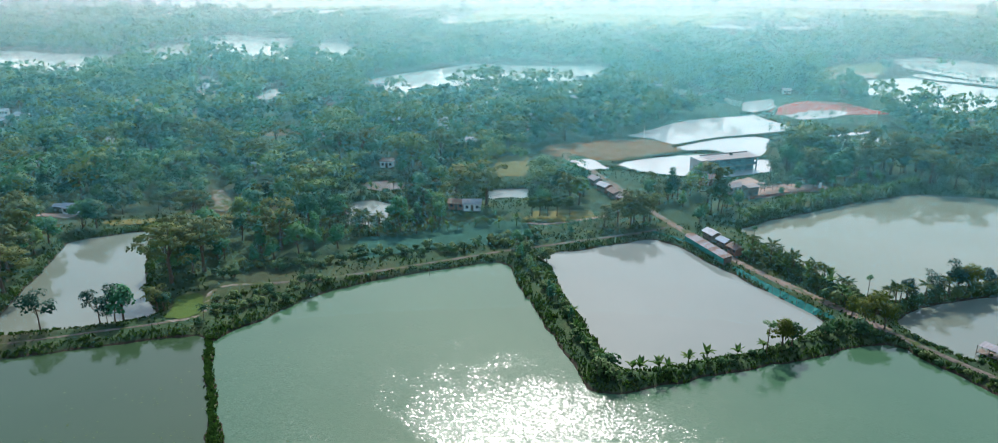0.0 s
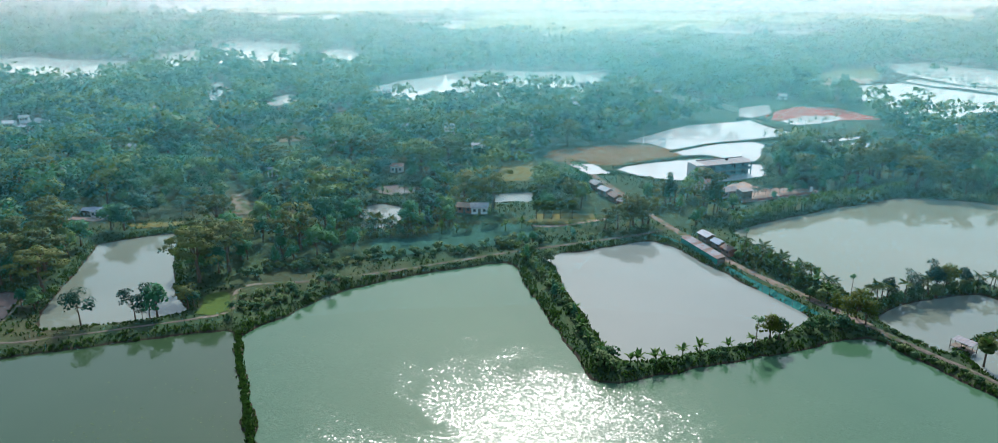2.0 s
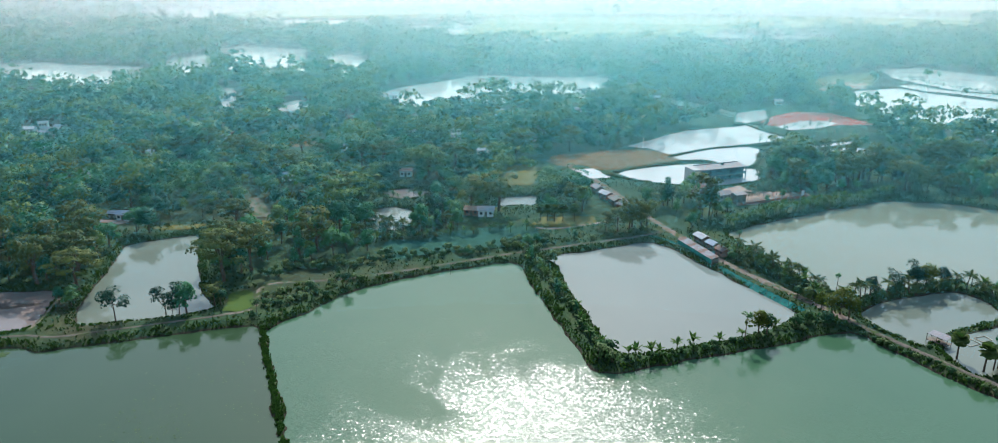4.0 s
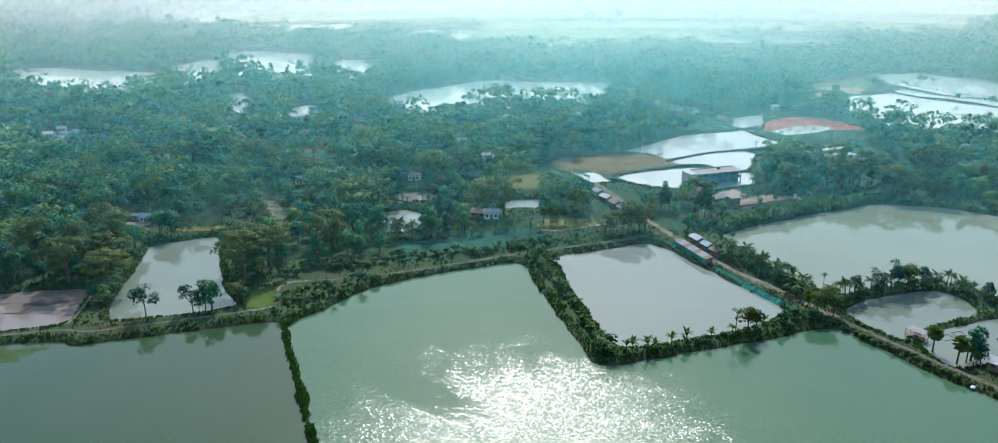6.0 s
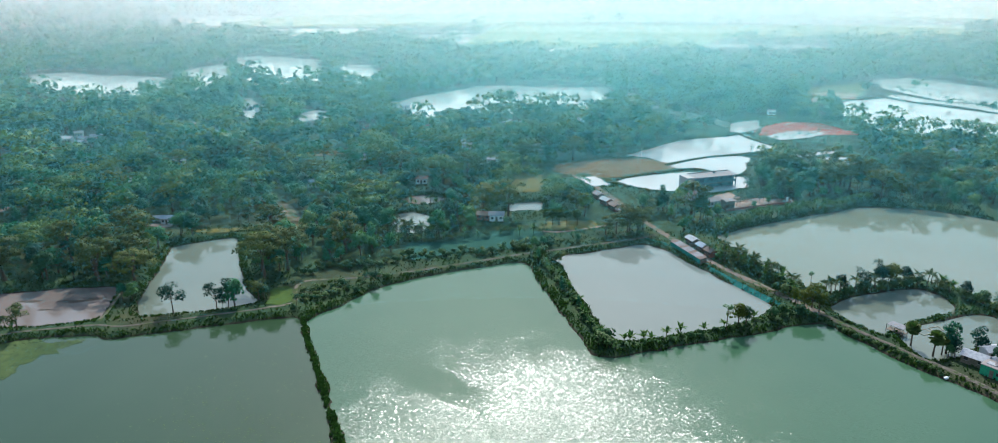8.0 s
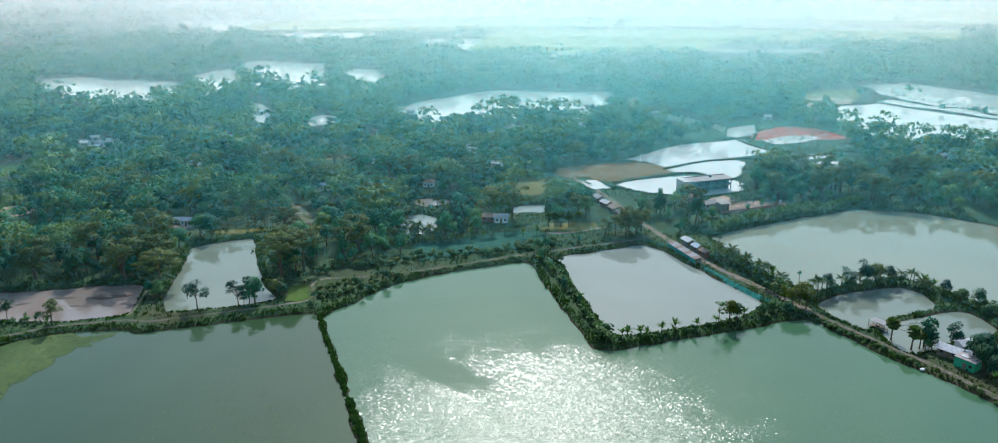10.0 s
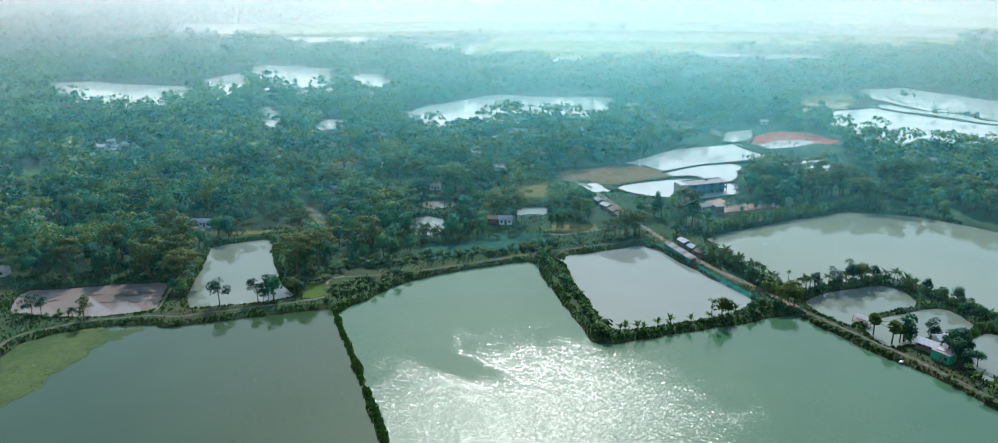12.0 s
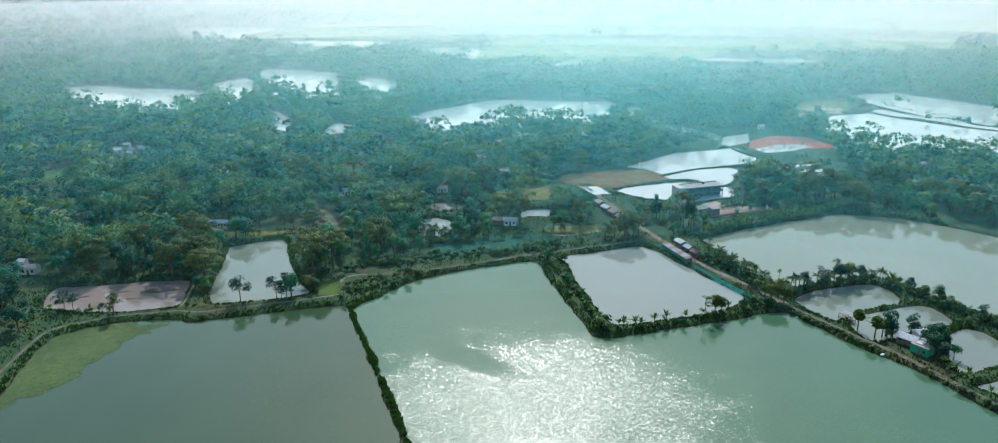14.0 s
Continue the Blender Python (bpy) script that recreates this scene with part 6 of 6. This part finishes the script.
def green_hut(x, y, turn):
    ob = at_place("green_hut", x, y, turn)
    part("wall", box_mesh("wall", GREEN_WALL, (-2.6, -1.9, -0.5, 2.6, 1.9, 2.7), bevel=0.03), ob, "bright green painted sheet wall")
    part("roof", box_mesh("roof", CONCRETE, (-2.75, -2.05, 2.7, 2.75, 2.05, 2.85)), ob, "flat dark roof with clutter")
    part("door", box_mesh("door", TIMBER, (-0.4, -1.95, 0, 0.5, -1.88, 1.95)), ob)
    part("window", box_mesh("window", DARK, (1.1, -1.94, 1.0, 1.9, -1.88, 1.8)), ob)
    part("roof_tarpaulin", box_mesh("roof_tarpaulin", TIN, (-1.8, -1.0, 2.85, 0.4, 0.8, 3.05), bevel=0.05), ob)
    tagged(ob, "small bright green hut on the dike", "hut")


green_hut(93.6, -1.4, -48)


def lean_to(x, y, turn):
    ob = at_place("open_shed", x, y, turn)
    post = box_mesh("post", TIMBER, (-0.06, -0.06, -1.4, 0.06, 0.06, 1.9))
    for px in (-2.4, 0, 2.4):
        for py in (-1.1, 1.1):
            part("post", post, ob).location = (px, py, 0)
    part("platform", box_mesh("platform", TIMBER, (-2.5, -1.2, 0.2, 2.5, 1.2, 0.32)), ob)
    part("roof", gable_like(4.4, 2.6, TIN_GREY), ob).matrix_basis = pose(0, 0, 2.02, 6, 0, 0)
    tagged(ob, "open shed on posts with a grey tin roof beside a pond", "shed")


lean_to(78.6, 21.5, -50)

# homesteads among the trees
house(-45, 101, 8, 5.5, 4.2, 2.6, WHITE_WALL, TIN, "whitewashed cottage with a silver tin roof among trees")
house(-50, 101.5, -5, 5.0, 3.8, 2.4, BRICK, YARD, "pinkish cottage beside a white one among trees")
house(-172.5, 80.5, 0, 4.8, 3.6, 2.6, WHITE_WALL, TIN_BLUE, "white cottage with a blue-grey roof above the pond")
house(-178.5, 82.5, 0, 2.6, 2.4, 1.9, GREY_WALL, TIN, "small grey outbuilding beside a white cottage")
house(-219, 18.5, 10, 5.5, 4.2, 2.8, WHITE_WALL, CONCRETE, "white house under dark trees")
house(-223, 20, 0, 2.6, 2.6, 4.6, WHITE_WALL, TIN, "narrow white tower house under dark trees")
for hx, hy, ht, hl, rf in ((-314, 212, 12, 6, TIN), (-305, 214, -10, 5, TIN), (-301, 220, 20, 6, TIN_BLUE), (-79, 219, 15, 5, TIN), (-135, 137, 25, 5, TIN_BLUE), (-223, 131, -15, 5, TIN), (-219, 169, 10, 5, TIN),
                           (-87, 149, 5, 5, TIN_OLD), (-196, 203, 0, 5, TIN), (-145, 339, 8, 5.5, TIN), (-88, 321, -12, 5, TIN), (104, 339, 5, 4.5, TIN), (-256, 322, 5, 7, TIN), (-246, 320, 80, 5, CONCRETE)):
    house(hx, hy, ht, hl, hl * 0.72, 2.8, WHITE_WALL, rf, "whitewashed village house with a tin roof in the woods")

for k, (hx, hy) in enumerate(HAMLETS):
    house(hx, hy, -20 + 37 * k % 70, 3.8 + 0.6 * (k % 3), 3.2 + 0.3 * (k % 3), 2.6, (WHITE_WALL, GREY_WALL, WHITE_WALL, BRICK)[k % 4], (TIN, TIN_BLUE, TIN, TIN_OLD)[k % 4], "small village house with a tin roof in the woods")


for k, (hx, hy) in enumerate([(-5.6, 134.8), (-2.2, 127.2), (1.3, 120.1), (4.6, 113.3)]):
    house(hx, hy, -62 + 9 * (k % 2), 4.6, 3.2, 2.4, (TIMBER, BRICK)[k % 2], (TIN_GREY, TIN, TIN_OLD, TIN_GREY)[k], "low roadside hut with a tin roof among trees")
house(47.4, 127.7, 28, 4.2, 3.6, 3.8, TIMBER, CONCRETE, "tall dark block house at the corner of the yard", rise=0.3)


def white_pole(x, y, tall):
    ob = new("white_pole")
    ob.matrix_basis = pose(x, y, 1.1)
    part("shaft", mesh_of("shaft", *tube([(0, 0, -0.6), (0, 0, tall * 0.5), (0.02, 0, tall)], [0.14, 0.12, 0.09], 8), WHITE_WALL), ob)
    part("footing", box_mesh("footing", CONCRETE, (-0.4, -0.4, -0.6, 0.4, 0.4, 0.25), bevel=0.05), ob)
    tagged(ob, "tall white pole on a concrete footing beside a pond", "pole")


white_pole(15, 209, 6.0)


def gate_pillar(x, y):
    ob = new("gate_pillar")
    ob.matrix_basis = pose(x, y, 1.1, 0, 0, 27)
    part("shaft", box_mesh("shaft", WHITE_WALL, (-0.35, -0.35, -0.4, 0.35, 0.35, 2.4), bevel=0.03), ob)
    part("cap", box_mesh("cap", WHITE_WALL, (-0.5, -0.5, 2.4, 0.5, 0.5, 2.65), bevel=0.06), ob)
    tagged(ob, "white plastered gate pillar at the end of the yard wall", "pillar")


gate_pillar(73.1, 138.0)


def feed_sack(x, y):
    ob = new("feed_sack")
    ob.matrix_basis = pose(x, y, ground_at(x, y) + 0.02, 0, 0, 30)
    bm = bmesh.new()
    bmesh.ops.create_uvsphere(bm, u_segments=12, v_segments=8, radius=0.5)
    for v in bm.verts:
        v.co.x *= 1.5 + 0.2 * math.sin(5 * v.co.y)
        v.co.z = max(v.co.z * 0.7, -0.2) + 0.2 + 0.04 * math.sin(7 * v.co.x)
    me = bpy.data.meshes.new("sack")
    bm.to_mesh(me)
    bm.free()
    me.materials.append(WHITE_WALL)
    me.shade_smooth()
    part("sack", me, ob)
    part("tied_neck", mesh_of("tied_neck", *tube([(0.7, 0, 0.25), (0.85, 0, 0.32), (1.0, 0.05, 0.4)], [0.12, 0.06, 0.14], 7), WHITE_WALL), ob)
    tagged(ob, "filled white sack lying on the dike path", "sack")


feed_sack(82.2, -3.0)


def fish_frame(x, y, turn, l, w):
    ob = new("fish_pen")
    ob.matrix_basis = pose(x, y, 0.08, 0, 0, turn)
    for a, b in (((-l, -w), (l, -w)), ((l, -w), (l, w)), ((l, w), (-l, w)), ((-l, w), (-l, -w))):
        part("pole", mesh_of("pole", *tube([(a[0], a[1], 0), (b[0], b[1], 0.02)], [0.09, 0.08], 6), BAMBOO), ob)
    tagged(ob, "floating square pen of bamboo poles in a pond", "fish pen")


BAMBOO = plain_material("pale_bamboo", (0.30, 0.26, 0.17), (0.46, 0.40, 0.27), 0.6)
fish_frame(86.5, 23.0, 30, 1.8, 1.3)
fish_frame(90.5, 25.5, 25, 1.6, 1.1)


def water_pole(x, y):
    ob = new("bamboo_pole")
    ob.matrix_basis = pose(x, y, 0)
    part("shaft", mesh_of("shaft", *tube([(0, 0, -1.5), (0.03, 0, 1.5), (0.05, 0.02, 3.6)], [0.07, 0.06, 0.045], 6), TIMBER), ob)
    part("cross_piece", mesh_of("cross_piece", *tube([(-0.25, 0, 3.0), (0.3, 0.02, 3.05)], [0.04, 0.04], 5), TIMBER), ob)
    tagged(ob, "thin bamboo pole standing in the pond", "pole")


water_pole(-47.5, 48.5)
